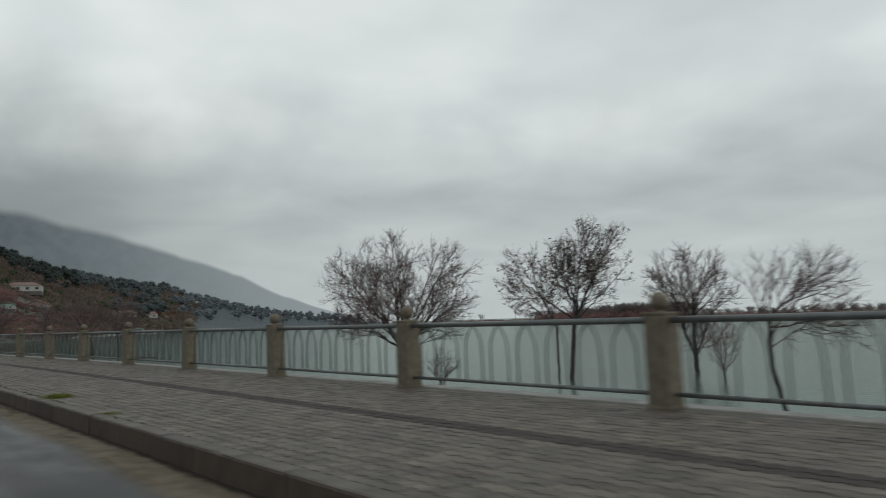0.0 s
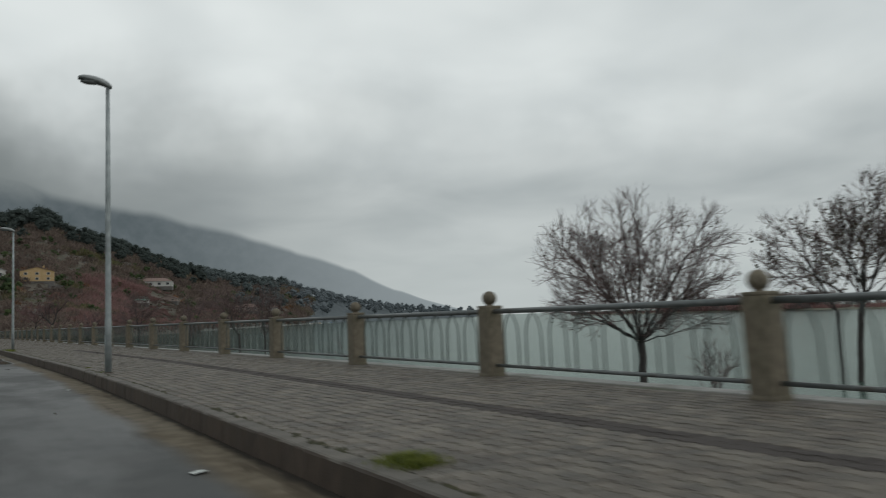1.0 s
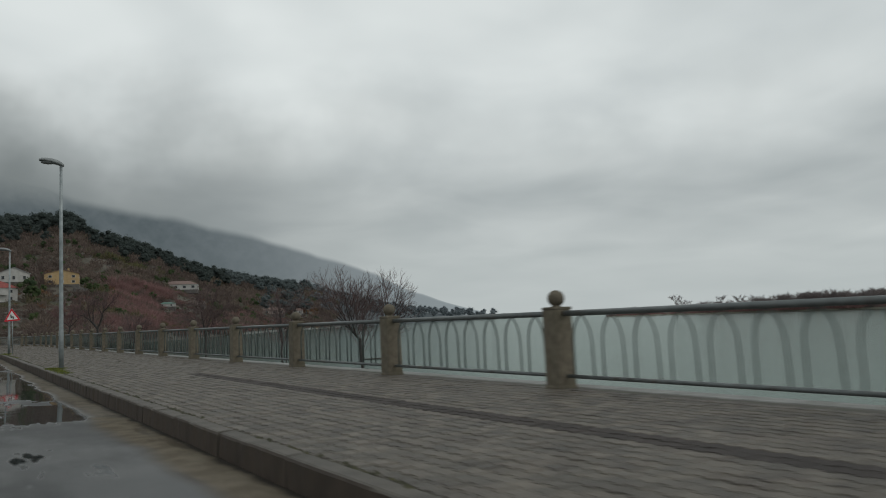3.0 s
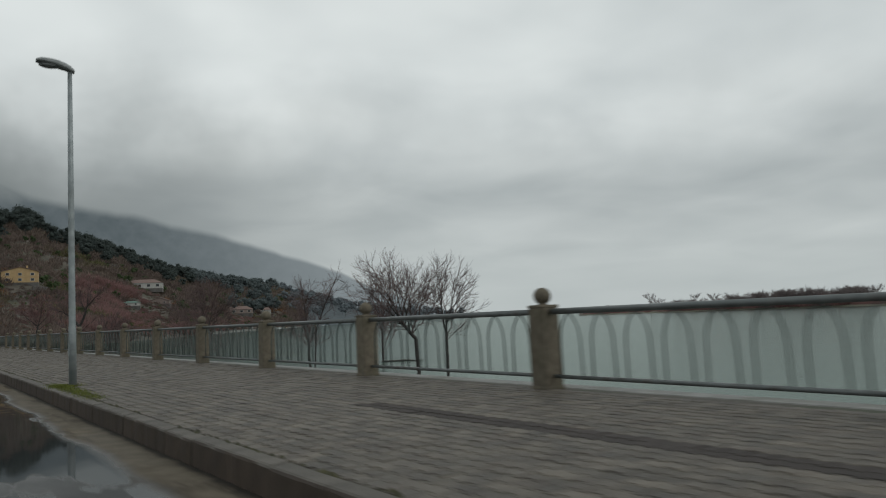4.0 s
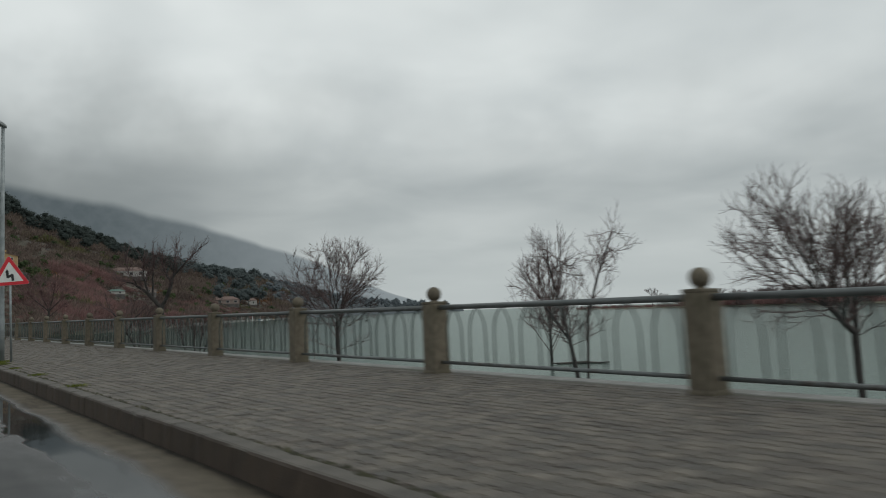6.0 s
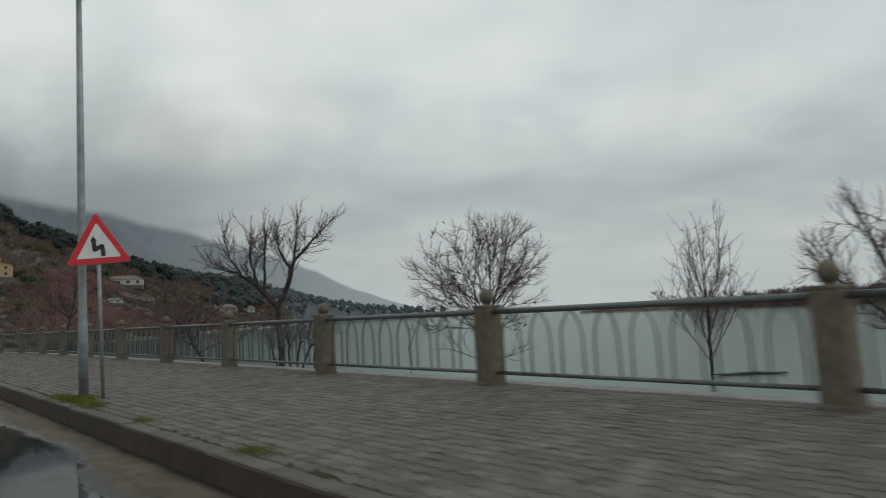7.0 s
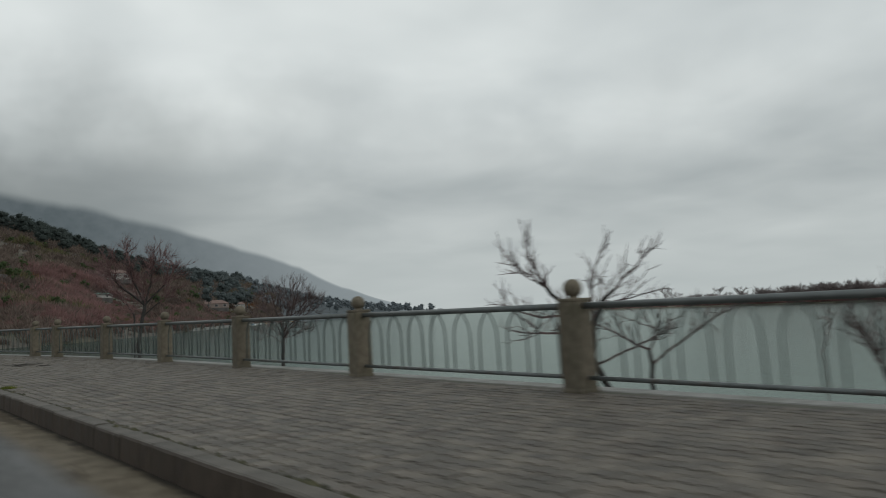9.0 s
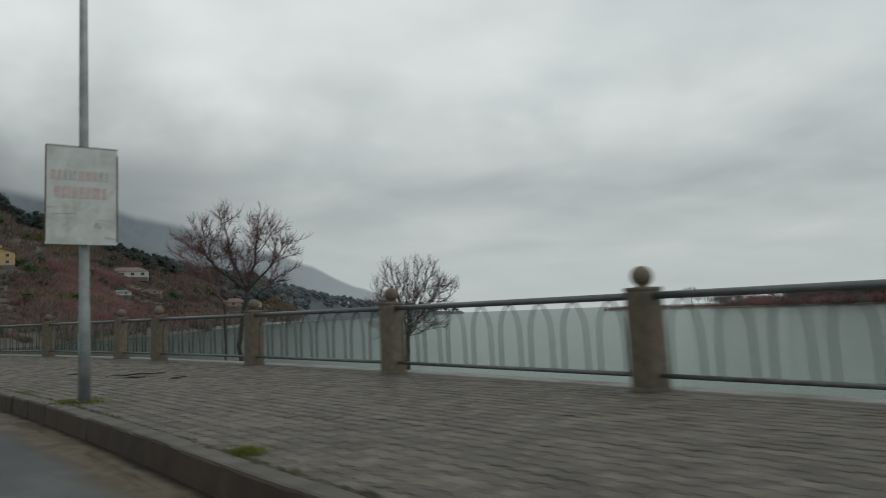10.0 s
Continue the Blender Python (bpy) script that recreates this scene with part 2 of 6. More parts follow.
def asphalt():
    """Wet asphalt with standing puddles and wind-blown sand along the kerb. UV: metres from the kerb, metres along."""
    m = bpy.data.materials.new("wet_asphalt")
    m.use_nodes = True
    t = m.node_tree
    b = t.nodes["Principled BSDF"]
    co = t.nodes.new("ShaderNodeTexCoord")
    place = t.nodes.new("ShaderNodeSeparateXYZ")
    t.links.new(co.outputs["UV"], place.inputs[0])

    def noisy(scale, detail, stretch=(1, 1, 1), shift=(0, 0, 0)):
        mp = t.nodes.new("ShaderNodeMapping")
        mp.inputs["Scale"].default_value = stretch
        mp.inputs["Location"].default_value = shift
        t.links.new(co.outputs["UV"], mp.inputs["Vector"])
        n = node(t, "ShaderNodeTexNoise", Scale=scale, Detail=detail, Roughness=0.55)
        t.links.new(mp.outputs[0], n.inputs["Vector"])
        return n.outputs["Fac"]

    def span(value, a, b_, to=(0.0, 1.0), smooth=True):
        mr = t.nodes.new("ShaderNodeMapRange")
        mr.interpolation_type = "SMOOTHSTEP" if smooth else "LINEAR"
        mr.inputs["From Min"].default_value, mr.inputs["From Max"].default_value = a, b_
        mr.inputs["To Min"].default_value, mr.inputs["To Max"].default_value = to
        t.links.new(value, mr.inputs["Value"])
        return mr.outputs[0]

    def maths(op, a, b_):
        mm = t.nodes.new("ShaderNodeMath")
        mm.operation = op
        for k, v in enumerate((a, b_)):
            if isinstance(v, (int, float)):
                mm.inputs[k].default_value = v
            else:
                t.links.new(v, mm.inputs[k])
        return mm.outputs[0]

    def blend(f, a, b_):
        mx = t.nodes.new("ShaderNodeMix")
        mx.data_type = "RGBA"
        t.links.new(f, mx.inputs["Factor"])
        for k, v in (("A", a), ("B", b_)):
            if isinstance(v, tuple):
                mx.inputs[k].default_value = (*v, 1)
            else:
                t.links.new(v, mx.inputs[k])
        return mx.outputs["Result"]

    # puddles stand only in the low stretch of the road
    low = maths("MULTIPLY", span(place.outputs["Y"], 29, 44), span(place.outputs["Y"], 90, 85))
    pud = maths("ADD", noisy(1.0, 4.0, (0.75, 0.20, 1), (2.3, 0.9, 0)), maths("MULTIPLY", maths("MULTIPLY", low, span(place.outputs["X"], 3.2, 1.4, (0.6, 1.0))), 0.275))
    wet = span(pud, 0.68, 0.71)
    sand_edge = maths("ADD", place.outputs["X"], maths("MULTIPLY", noisy(1.0, 4.0, (0.35, 0.30, 1)), 0.7))
    sand = span(sand_edge, 1.10, 0.76)
    damp = span(maths("ADD", place.outputs["X"], maths("MULTIPLY", noisy(2.5, 4.0), 0.25)), 0.27, 0.15)
    stone = blend(span(noisy(0.9, 6.0), 0.35, 0.65), (0.036, 0.038, 0.038), (0.058, 0.059, 0.058))
    sandy = blend(span(noisy(3.0, 6.0), 0.35, 0.65), (0.098, 0.083, 0.062), (0.140, 0.120, 0.092))
    sandy = blend(span(noisy(1.0, 6.0, (2.6, 0.45, 1), (3, 8, 0)), 0.54, 0.66), sandy, (0.070, 0.058, 0.044))
    sandy = blend(damp, sandy, (0.038, 0.033, 0.028))
    colour = blend(sand, stone, sandy)
    wet = maths("MULTIPLY", wet, maths("SUBTRACT", 1.0, maths("MULTIPLY", sand, 0.85)))
    colour = blend(wet, colour, (0.028, 0.030, 0.030))
    t.links.new(colour, b.inputs["Base Color"])
    damp_patch = span(noisy(1.0, 5.0, (0.5, 0.2, 1), (7, 3, 0)), 0.4, 0.6, (0.62, 0.38))
    dry = maths("MULTIPLY", sand, maths("SUBTRACT", 1.0, wet))
    rough = maths("ADD", maths("MULTIPLY", damp_patch, maths("SUBTRACT", 1.0, wet)), maths("MULTIPLY", wet, 0.03))
    rough = maths("ADD", rough, maths("MULTIPLY", dry, 0.32))
    t.links.new(rough, b.inputs["Roughness"])
    t.links.new(maths("SUBTRACT", maths("SUBTRACT", 0.28, maths("MULTIPLY", wet, 0.15)), maths("MULTIPLY", dry, 0.24)), b.inputs["Specular IOR Level"])
    grain = node(t, "ShaderNodeTexNoise", Scale=70.0, Detail=3.0)
    t.links.new(co.outputs["UV"], grain.inputs["Vector"])
    bp = t.nodes.new("ShaderNodeBump")
    bp.inputs["Distance"].default_value = 0.005
    t.links.new(maths("SUBTRACT", 0.5, maths("MULTIPLY", wet, 0.49)), bp.inputs["Strength"])
    t.links.new(grain.outputs["Fac"], bp.inputs["Height"])
    t.links.new(bp.outputs[0], b.inputs["Normal"])
    return m


def lake():
    """Grey-green turbid lake with small wind ripples: a cloudy body under a dull sheen."""
    m = bpy.data.materials.new("lake_water")
    m.use_nodes = True
    t = m.node_tree
    t.nodes.clear()
    out = t.nodes.new("ShaderNodeOutputMaterial")
    body = t.nodes.new("ShaderNodeBsdfDiffuse")
    sheen = t.nodes.new("ShaderNodeBsdfGlossy")
    sheen.inputs["Color"].default_value = (0.54, 0.588, 0.562, 1)
    sheen.inputs["Roughness"].default_value = 0.09
    edge = node(t, "ShaderNodeFresnel", IOR=1.33)
    mix = t.nodes.new("ShaderNodeMixShader")
    co = t.nodes.new("ShaderNodeTexCoord")
    murk = node(t, "ShaderNodeTexNoise", Scale=0.03, Detail=4.0)
    t.links.new(co.outputs["Object"], murk.inputs["Vector"])
    r = t.nodes.new("ShaderNodeValToRGB")
    r.color_ramp.elements[0].color, r.color_ramp.elements[1].color = (0.088, 0.128, 0.110, 1), (0.108, 0.152, 0.132, 1)
    t.links.new(murk.outputs["Fac"], r.inputs[0])
    t.links.new(r.outputs["Color"], body.inputs["Color"])
    ripple = node(t, "ShaderNodeTexNoise", Scale=2.6, Detail=4.0, Roughness=0.6)
    t.links.new(co.outputs["Object"], ripple.inputs["Vector"])
    bp = t.nodes.new("ShaderNodeBump")
    bp.inputs["Strength"].default_value = 1.0
    bp.inputs["Distance"].default_value = 0.035
    t.links.new(ripple.outputs["Fac"], bp.inputs["Height"])
    for n in (body, sheen, edge):
        t.links.new(bp.outputs[0], n.inputs["Normal"])
    t.links.new(edge.outputs[0], mix.inputs["Fac"])
    t.links.new(body.outputs[0], mix.inputs[1])
    t.links.new(sheen.outputs[0], mix.inputs[2])
    t.links.new(mix.outputs[0], out.inputs[0])
    return m


def mountain_haze():
    """A ridge far off, mist painted into its glow, dissolving into the cloud base."""
    m = bpy.data.materials.new("painted_mist_mountain")
    m.use_nodes = True
    t = m.node_tree
    t.nodes.clear()
    out = t.nodes.new("ShaderNodeOutputMaterial")
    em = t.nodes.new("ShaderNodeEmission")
    tr = t.nodes.new("ShaderNodeBsdfTransparent")
    mix = t.nodes.new("ShaderNodeMixShader")
    co = t.nodes.new("ShaderNodeTexCoord")
    sep = t.nodes.new("ShaderNodeSeparateXYZ")
    t.links.new(co.outputs["Object"], sep.inputs[0])
    n1 = node(t, "ShaderNodeTexNoise", Scale=0.0066, Detail=5.0, Roughness=0.55)
    t.links.new(co.outputs["Object"], n1.inputs["Vector"])
    wob = t.nodes.new("ShaderNodeMath")
    wob.operation = "MULTIPLY_ADD"
    wob.inputs[1].default_value = 180.0
    t.links.new(n1.outputs["Fac"], wob.inputs[0])
    t.links.new(sep.outputs["Z"], wob.inputs[2])
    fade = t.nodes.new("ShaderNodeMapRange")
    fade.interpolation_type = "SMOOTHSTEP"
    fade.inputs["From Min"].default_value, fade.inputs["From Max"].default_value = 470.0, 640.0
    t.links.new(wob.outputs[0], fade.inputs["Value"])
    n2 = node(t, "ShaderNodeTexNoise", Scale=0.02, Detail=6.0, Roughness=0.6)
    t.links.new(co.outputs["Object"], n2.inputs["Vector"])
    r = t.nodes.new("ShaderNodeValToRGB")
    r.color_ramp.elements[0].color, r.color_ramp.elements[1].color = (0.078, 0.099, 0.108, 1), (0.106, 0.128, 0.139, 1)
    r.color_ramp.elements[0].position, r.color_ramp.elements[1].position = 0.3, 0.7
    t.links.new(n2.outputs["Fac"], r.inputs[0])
    mist = t.nodes.new("ShaderNodeMapRange")      # thicker mist painted as a paler colour over the end of the spur
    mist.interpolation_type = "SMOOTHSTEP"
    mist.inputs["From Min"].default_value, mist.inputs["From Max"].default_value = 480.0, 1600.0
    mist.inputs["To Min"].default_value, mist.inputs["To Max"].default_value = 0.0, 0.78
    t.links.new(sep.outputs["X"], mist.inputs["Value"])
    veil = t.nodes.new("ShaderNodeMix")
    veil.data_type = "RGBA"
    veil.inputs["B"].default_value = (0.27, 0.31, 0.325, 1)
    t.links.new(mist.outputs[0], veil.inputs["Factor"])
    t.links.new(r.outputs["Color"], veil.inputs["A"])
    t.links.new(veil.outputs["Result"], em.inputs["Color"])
    uvs = t.nodes.new("ShaderNodeSeparateXYZ")
    t.links.new(co.outputs["UV"], uvs.inputs[0])
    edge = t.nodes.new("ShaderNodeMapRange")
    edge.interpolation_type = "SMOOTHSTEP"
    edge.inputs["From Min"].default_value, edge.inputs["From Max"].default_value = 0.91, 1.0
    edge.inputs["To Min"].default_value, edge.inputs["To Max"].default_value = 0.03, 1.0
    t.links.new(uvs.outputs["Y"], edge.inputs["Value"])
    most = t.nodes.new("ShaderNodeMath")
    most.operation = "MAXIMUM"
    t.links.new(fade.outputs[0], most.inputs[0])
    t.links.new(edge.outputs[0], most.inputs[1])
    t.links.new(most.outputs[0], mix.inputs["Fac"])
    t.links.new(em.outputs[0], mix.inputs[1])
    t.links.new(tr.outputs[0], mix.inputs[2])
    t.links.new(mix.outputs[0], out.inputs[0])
    return m


def cloud_bank():
    """Dark rain cloud that thins out upwards and sideways."""
    m = bpy.data.materials.new("cloud_bank")
    m.use_nodes = True
    t = m.node_tree
    t.nodes.clear()
    out = t.nodes.new("ShaderNodeOutputMaterial")
    em = t.nodes.new("ShaderNodeEmission")
    em.inputs["Color"].default_value = (0.120, 0.141, 0.143, 1)
    tr = t.nodes.new("ShaderNodeBsdfTransparent")
    mix = t.nodes.new("ShaderNodeMixShader")
    co = t.nodes.new("ShaderNodeTexCoord")
    sep = t.nodes.new("ShaderNodeSeparateXYZ")
    t.links.new(co.outputs["Object"], sep.inputs[0])
    n1 = node(t, "ShaderNodeTexNoise", Scale=0.0012, Detail=4.0, Roughness=0.5)
    t.links.new(co.outputs["Object"], n1.inputs["Vector"])
    wob = t.nodes.new("ShaderNodeMath")
    wob.operation = "MULTIPLY_ADD"
    wob.inputs[1].default_value = 1100.0
    t.links.new(n1.outputs["Fac"], wob.inputs[0])
    t.links.new(sep.outputs["Z"], wob.inputs[2])
    fade = t.nodes.new("ShaderNodeMapRange")
    fade.interpolation_type = "SMOOTHSTEP"
    fade.inputs["From Min"].default_value, fade.inputs["From Max"].default_value = 1200.0, 2240.0
    fade.inputs["To Min"].default_value, fade.inputs["To Max"].default_value = 0.92, 0.0
    t.links.new(wob.outputs[0], fade.inputs["Value"])
    wide = t.nodes.new("ShaderNodeMapRange")
    wide.interpolation_type = "SMOOTHSTEP"
    wide.inputs["From Min"].default_value, wide.inputs["From Max"].default_value = 3000.0, -300.0
    wide.inputs["To Min"].default_value, wide.inputs["To Max"].default_value = 0.28, 1.0
    t.links.new(sep.outputs["X"], wide.inputs["Value"])
    mul = t.nodes.new("ShaderNodeMath")
    mul.operation = "MULTIPLY"
    t.links.new(fade.outputs[0], mul.inputs[0])
    t.links.new(wide.outputs[0], mul.inputs[1])
    t.links.new(mul.outputs[0], mix.inputs["Fac"])
    t.links.new(tr.outputs[0], mix.inputs[1])
    t.links.new(em.outputs[0], mix.inputs[2])
    t.links.new(mix.outputs[0], out.inputs[0])
    return m


# Distance haze is put into these base colours, bluer and paler farther off.
M["mid_wood"] = material("hazed_green_pines", (0.106, 0.130, 0.132), (0.146, 0.172, 0.172), 0.1, (0.8, 0.95), 0.0, island=0.1, leafy=0.5)
M["far_wood"] = material("hazed_blue_pines", (0.168, 0.196, 0.212), (0.214, 0.244, 0.260), 0.1, (0.8, 0.95), 0.0, island=0.08, leafy=0.5)
M["cloud"] = cloud_bank()
M["asphalt"] = asphalt()
M["lake"] = lake()
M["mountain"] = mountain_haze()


# ---- mesh helpers ----
def mesh_object(name, verts, faces, mats, parent=None, label="", smooth=False, slots=None):
    me = bpy.data.meshes.new(name)
    me.from_pydata([tuple(v) for v in verts], [], faces)
    for m in mats if isinstance(mats, (list, tuple)) else [mats]:
        me.materials.append(m)
    if slots is not None:
        me.polygons.foreach_set("material_index", slots)
    if smooth:
        me.polygons.foreach_set("use_smooth", [True] * len(me.polygons))
    me.update()
    ob = new(name, me)
    if parent:
        ob.parent = parent
    if label:
        ob["label"] = label
    return ob


def part(name, bm, mat, parent=None, label="", smooth=False):
    """Link a bmesh as one mesh object under a thing or a part."""
    me = bpy.data.meshes.new(name)
    bm.to_mesh(me)
    bm.free()
    me.materials.append(mat)
    if smooth:
        me.polygons.foreach_set("use_smooth", [True] * len(me.polygons))
    ob = new(name, me)
    if parent:
        ob.parent = parent
    if label:
        ob["label"] = label
    return ob


def box(sx, sy, sz, at=(0, 0, 0), bevel=0.0, bm=None):
    """A box of that size centred at a point, with bevelled edges."""
    made = bmesh.new()
    bmesh.ops.create_cube(made, size=1, matrix=Matrix.Translation(at) @ Matrix.Diagonal((sx, sy, sz, 1)))
    if bevel:
        bmesh.ops.bevel(made, geom=made.edges[:], offset=bevel, segments=2, profile=0.6, affect="EDGES")
    return made


def sweep(points, radii, sides=8, closed_ends=True):
    """Verts and faces of a round tube along a line of points."""
    pts = [Vector(p) for p in points]
    verts, faces = [], []
    side = None
    for i, p in enumerate(pts):
        d = (pts[min(i + 1, len(pts) - 1)] - pts[max(i - 1, 0)]).normalized()
        if side is None:
            side = d.orthogonal().normalized()
        side = (side - d * side.dot(d)).normalized()
        up = d.cross(side)
        r = radii[i] if isinstance(radii, (list, tuple)) else radii
        for j in range(sides):
            a = 2 * math.pi * j / sides
            verts.append(p + (side * math.cos(a) + up * math.sin(a)) * r)
    for i in range(len(pts) - 1):
        for j in range(sides):
            k = (j + 1) % sides
            faces.append((i * sides + j, i * sides + k, (i + 1) * sides + k, (i + 1) * sides + j))
    if closed_ends:
        faces.append(tuple(reversed(range(sides))))
        faces.append(tuple(range((len(pts) - 1) * sides, len(pts) * sides)))
    return verts, faces


def tube(name, points, radii, mat, parent=None, sides=8, label=""):
    v, f = sweep(points, radii, sides)
    return mesh_object(name, v, f, mat, parent, label, smooth=True)


def empty(name, m=None):
    ob = new(name)
    if m is not None:
        ob.matrix_basis = m
    return ob


def bend(y):
    """How far the promenade swings sideways at y metres along it: it comes out of one bend and goes into another."""
    if y < 32:
        d = 32 - y
        return -0.0659 * d * d / (d + 24.8)
    return -0.0045 * max(0.0, y - 112.0) ** 2


def fall(x):
    """The pavement drains to the road: its height x metres from the railing."""
    return 0.0145 * min(x, 0.0)


def turn(y):
    """The heading of the promenade at y, in degrees."""
    return -math.degrees(math.atan((bend(y + 0.05) - bend(y - 0.05)) / 0.1))


ROAD = -0.31        # road level at the kerb; the pavement is at 0 along the railing
WATER = -2.5        # lake level
KERB_FRONT, KERB_BACK = -4.84, -4.66
KERB_TOP = -0.07
Y0, Y1 = -12.0, 176.0


# ---- setting ----
def strip(name, xs, zs, mat, y0=Y0, y1=Y1, step=2.0, label="", category="", noise_z=0.0):
    """A long sheet along the promenade through the cross-section xs, zs."""
    ys = [y0 + i * step for i in range(int((y1 - y0) / step) + 1)]
    verts, faces = [], []
    for y in ys:
        for x, z in zip(xs, zs):
            dz = noise.noise((x * 0.8, y * 0.35, 3.0)) * noise_z
            verts.append((x + bend(y), y, z + dz))
    n = len(xs)
    for i in range(len(ys) - 1):
        for j in range(n - 1):
            faces.append((i * n + j, i * n + j + 1, (i + 1) * n + j + 1, (i + 1) * n + j))
    ob = mesh_object(name, verts, faces, mat)
    uv = ob.data.uv_layers.new(name="along")
    for loop in ob.data.loops:
        row, col = divmod(loop.vertex_index, n)
        uv.data[loop.index].uv = (KERB_FRONT - xs[col], ys[row])
    tagged(ob, label, category, kind="structure")
    return ob


strip("road", [-12.85, -10.85, -8.85, -7.35, -6.25, -5.55, -5.25, -5.05, -4.83], [ROAD, ROAD + 0.03, ROAD + 0.04, ROAD + 0.02, ROAD, ROAD - 0.006, ROAD - 0.012, ROAD - 0.016, ROAD - 0.018], M["asphalt"], step=0.5, label="wet grey asphalt road with puddles and a sandy edge", category="road", noise_z=0.008)
strip("pavement", [-4.72, 0.02, 0.30], [fall(-4.72) - 0.0075, -0.0075, -0.012], M["joint"], label="block-paved lakeside promenade pavement", category="pavement")
strip("quay_coping", [0.20, 0.20, 0.23, 0.55, 0.58, 0.58], [-0.3, -0.02, 0.0, 0.0, -0.02, -0.3], M["coping"], label="pale concrete coping along the quay edge", category="coping")
strip("quay_wall", [0.52, 0.52], [-0.2, -4.0], M["quay"], label="concrete quay wall down to the lake", category="wall")

# ground: one sheet out to the horizon, dropping to the lake bed beyond the quay
gx = [-4000, -600, -60, -13.2, -4.9, 0.4, 0.45, 400, 4000]
gz = [-0.4, -0.4, -0.35, ROAD - 0.05, -0.35, -0.35, -5.0, -5.0, -5.0]
gy = [-4000, -300] + [Y0 + i * 4 for i in range(48)] + [400, 4000]
gv = [(x + (bend(min(max(y, Y0), 176)) if -60 <= x < 1 else 0), y, z) for y in gy for x, z in zip(gx, gz)]
gf = [(i * 9 + j, i * 9 + j + 1, (i + 1) * 9 + j + 1, (i + 1) * 9 + j) for i in range(len(gy) - 1) for j in range(8)]
tagged(mesh_object("ground", gv, gf, M["mud"]), "bare muddy ground running under road and lake", "ground", kind="structure")

wv = [(x, y, WATER) for y in (-3000, -200, 200, 600, 3500) for x in (-4.0, 200, 700, 4000)]
wv = [((-400 if (v[0] < 1 and v[1] > 250) else (0.4 if (v[0] < 1 and v[1] == 200) else v[0])), v[1], v[2]) for v in wv]
wf = [(i * 4 + j, i * 4 + j + 1, (i + 1) * 4 + j + 1, (i + 1) * 4 + j) for i in range(4) for j in range(3)]
tagged(mesh_object("lake", wv, wf, M["lake"]), "calm grey-green lake under an overcast sky", "water", kind="structure")


# ---- hills ----
CREST = ((-60, 6.5), (-20, 6.8), (1.1, 6.5), (4.4, 6.85), (6.3, 6.9), (7.5, 5.95), (8.9, 5.75), (12.0, 4.8), (14.7, 3.65), (18.7, 2.85), (22.0, 2.6), (23.6, 1.95), (27.8, 1.05), (32.0, 0.45), (35.0, 0.15), (38, 0.05))
HILL_EYE = (-7.0, 21.0)


def lerp(table, a):
    for (a0, v0), (a1, v1) in zip(table, table[1:]):
        if a <= a1:
            f = max(0.0, (a - a0) / (a1 - a0))
            return v0 + (v1 - v0) * f
    return table[-1][1]


CREST_R = ((-60, 960), (8, 1000), (15, 1120), (20, 1250), (24, 1380), (30, 1600), (38, 1750))
SHORE_R = ((-60, 215), (3, 228), (9, 262), (14, 325), (18, 450), (22, 640), (26, 900), (30, 1250), (38, 1620))


def hill_height(a, r):
    """Height of the hillside at bearing a (degrees from y) and range r from its pole."""
    r0, r1 = lerp(SHORE_R, a), lerp(CREST_R, a)
    top = r1 * math.tan(radians(lerp(CREST, a))) + 1
    f = (r - r0) / (r1 - r0)
    if f < 0:
        return -4.0 + max(f, -0.1) * 10
    g = f if f < 1 else 1 - (f - 1) * 0.9
    s = 0.35 * g + 0.65 * g * g * (3 - 2 * g)
    x, y = r * math.sin(radians(a)), r * math.cos(radians(a))
    bumps = noise.fractal((x * 0.015, y * 0.015, 1.7), 1.0, 2.0, 5) * 5 * min(1, 4 * g) * max(0.0, 1 - g * 0.7)
    return -2.6 + min(f * 40, 1.8) + s * max(top, 2) + bumps


def hill_point(a, r):
    return (HILL_EYE[0] + r * math.sin(radians(a)), HILL_EYE[1] + r * math.cos(radians(a)), hill_height(a, r))


angles = [-58 + 0.8 * i for i in range(120)]
fr = [-0.05 + 1.35 * i / 70 for i in range(71)]
hv = []
for a in angles:
    r0, r1 = lerp(SHORE_R, a), lerp(CREST_R, a)
    hv += [hill_point(a, r0 + (r1 - r0) * f) for f in fr]
cut = 101
hf = [(i * 71 + j, (i + 1) * 71 + j, (i + 1) * 71 + j + 1, i * 71 + j + 1) for i in range(cut) for j in range(70)]
tagged(mesh_object("hillside", hv, hf, M["hill"], smooth=True), "wooded brown-green hillside above the lake shore", "hill", kind="structure")
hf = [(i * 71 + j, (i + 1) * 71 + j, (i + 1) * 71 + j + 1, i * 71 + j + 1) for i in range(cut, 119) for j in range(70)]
tagged(mesh_object("backdrop", hv, hf, M["far_wood"], smooth=True), "far wooded ridge beyond the bay with mist painted into its colour", "hill", kind="structure")

# the mountain behind, a far glowing backdrop with painted mist
MOUNT = ((-60, 12.5), (-20, 12.0), (1, 11.0), (8.3, 9.1), (12.5, 8.35), (14.7, 7.95), (18.3, 6.95), (22.2, 5.72), (26.2, 4.35), (30, 2.5), (33.5, 1.1), (36.5, 0.2), (37, 0.0))
mv, mf = [], []
for i in range(160):
    a = -58 + 95 * i / 159
    top = lerp(MOUNT, a) + noise.fractal((a * 0.35, 0, 5), 1.0, 2.0, 4) * 0.22
    for j in range(21):
        r = 2600 + j * 10
        mv.append((-7 + r * math.sin(radians(a)), 50 + r * math.cos(radians(a)), -6 + (r * math.tan(radians(max(top, 0.0))) + 6) * j / 20))
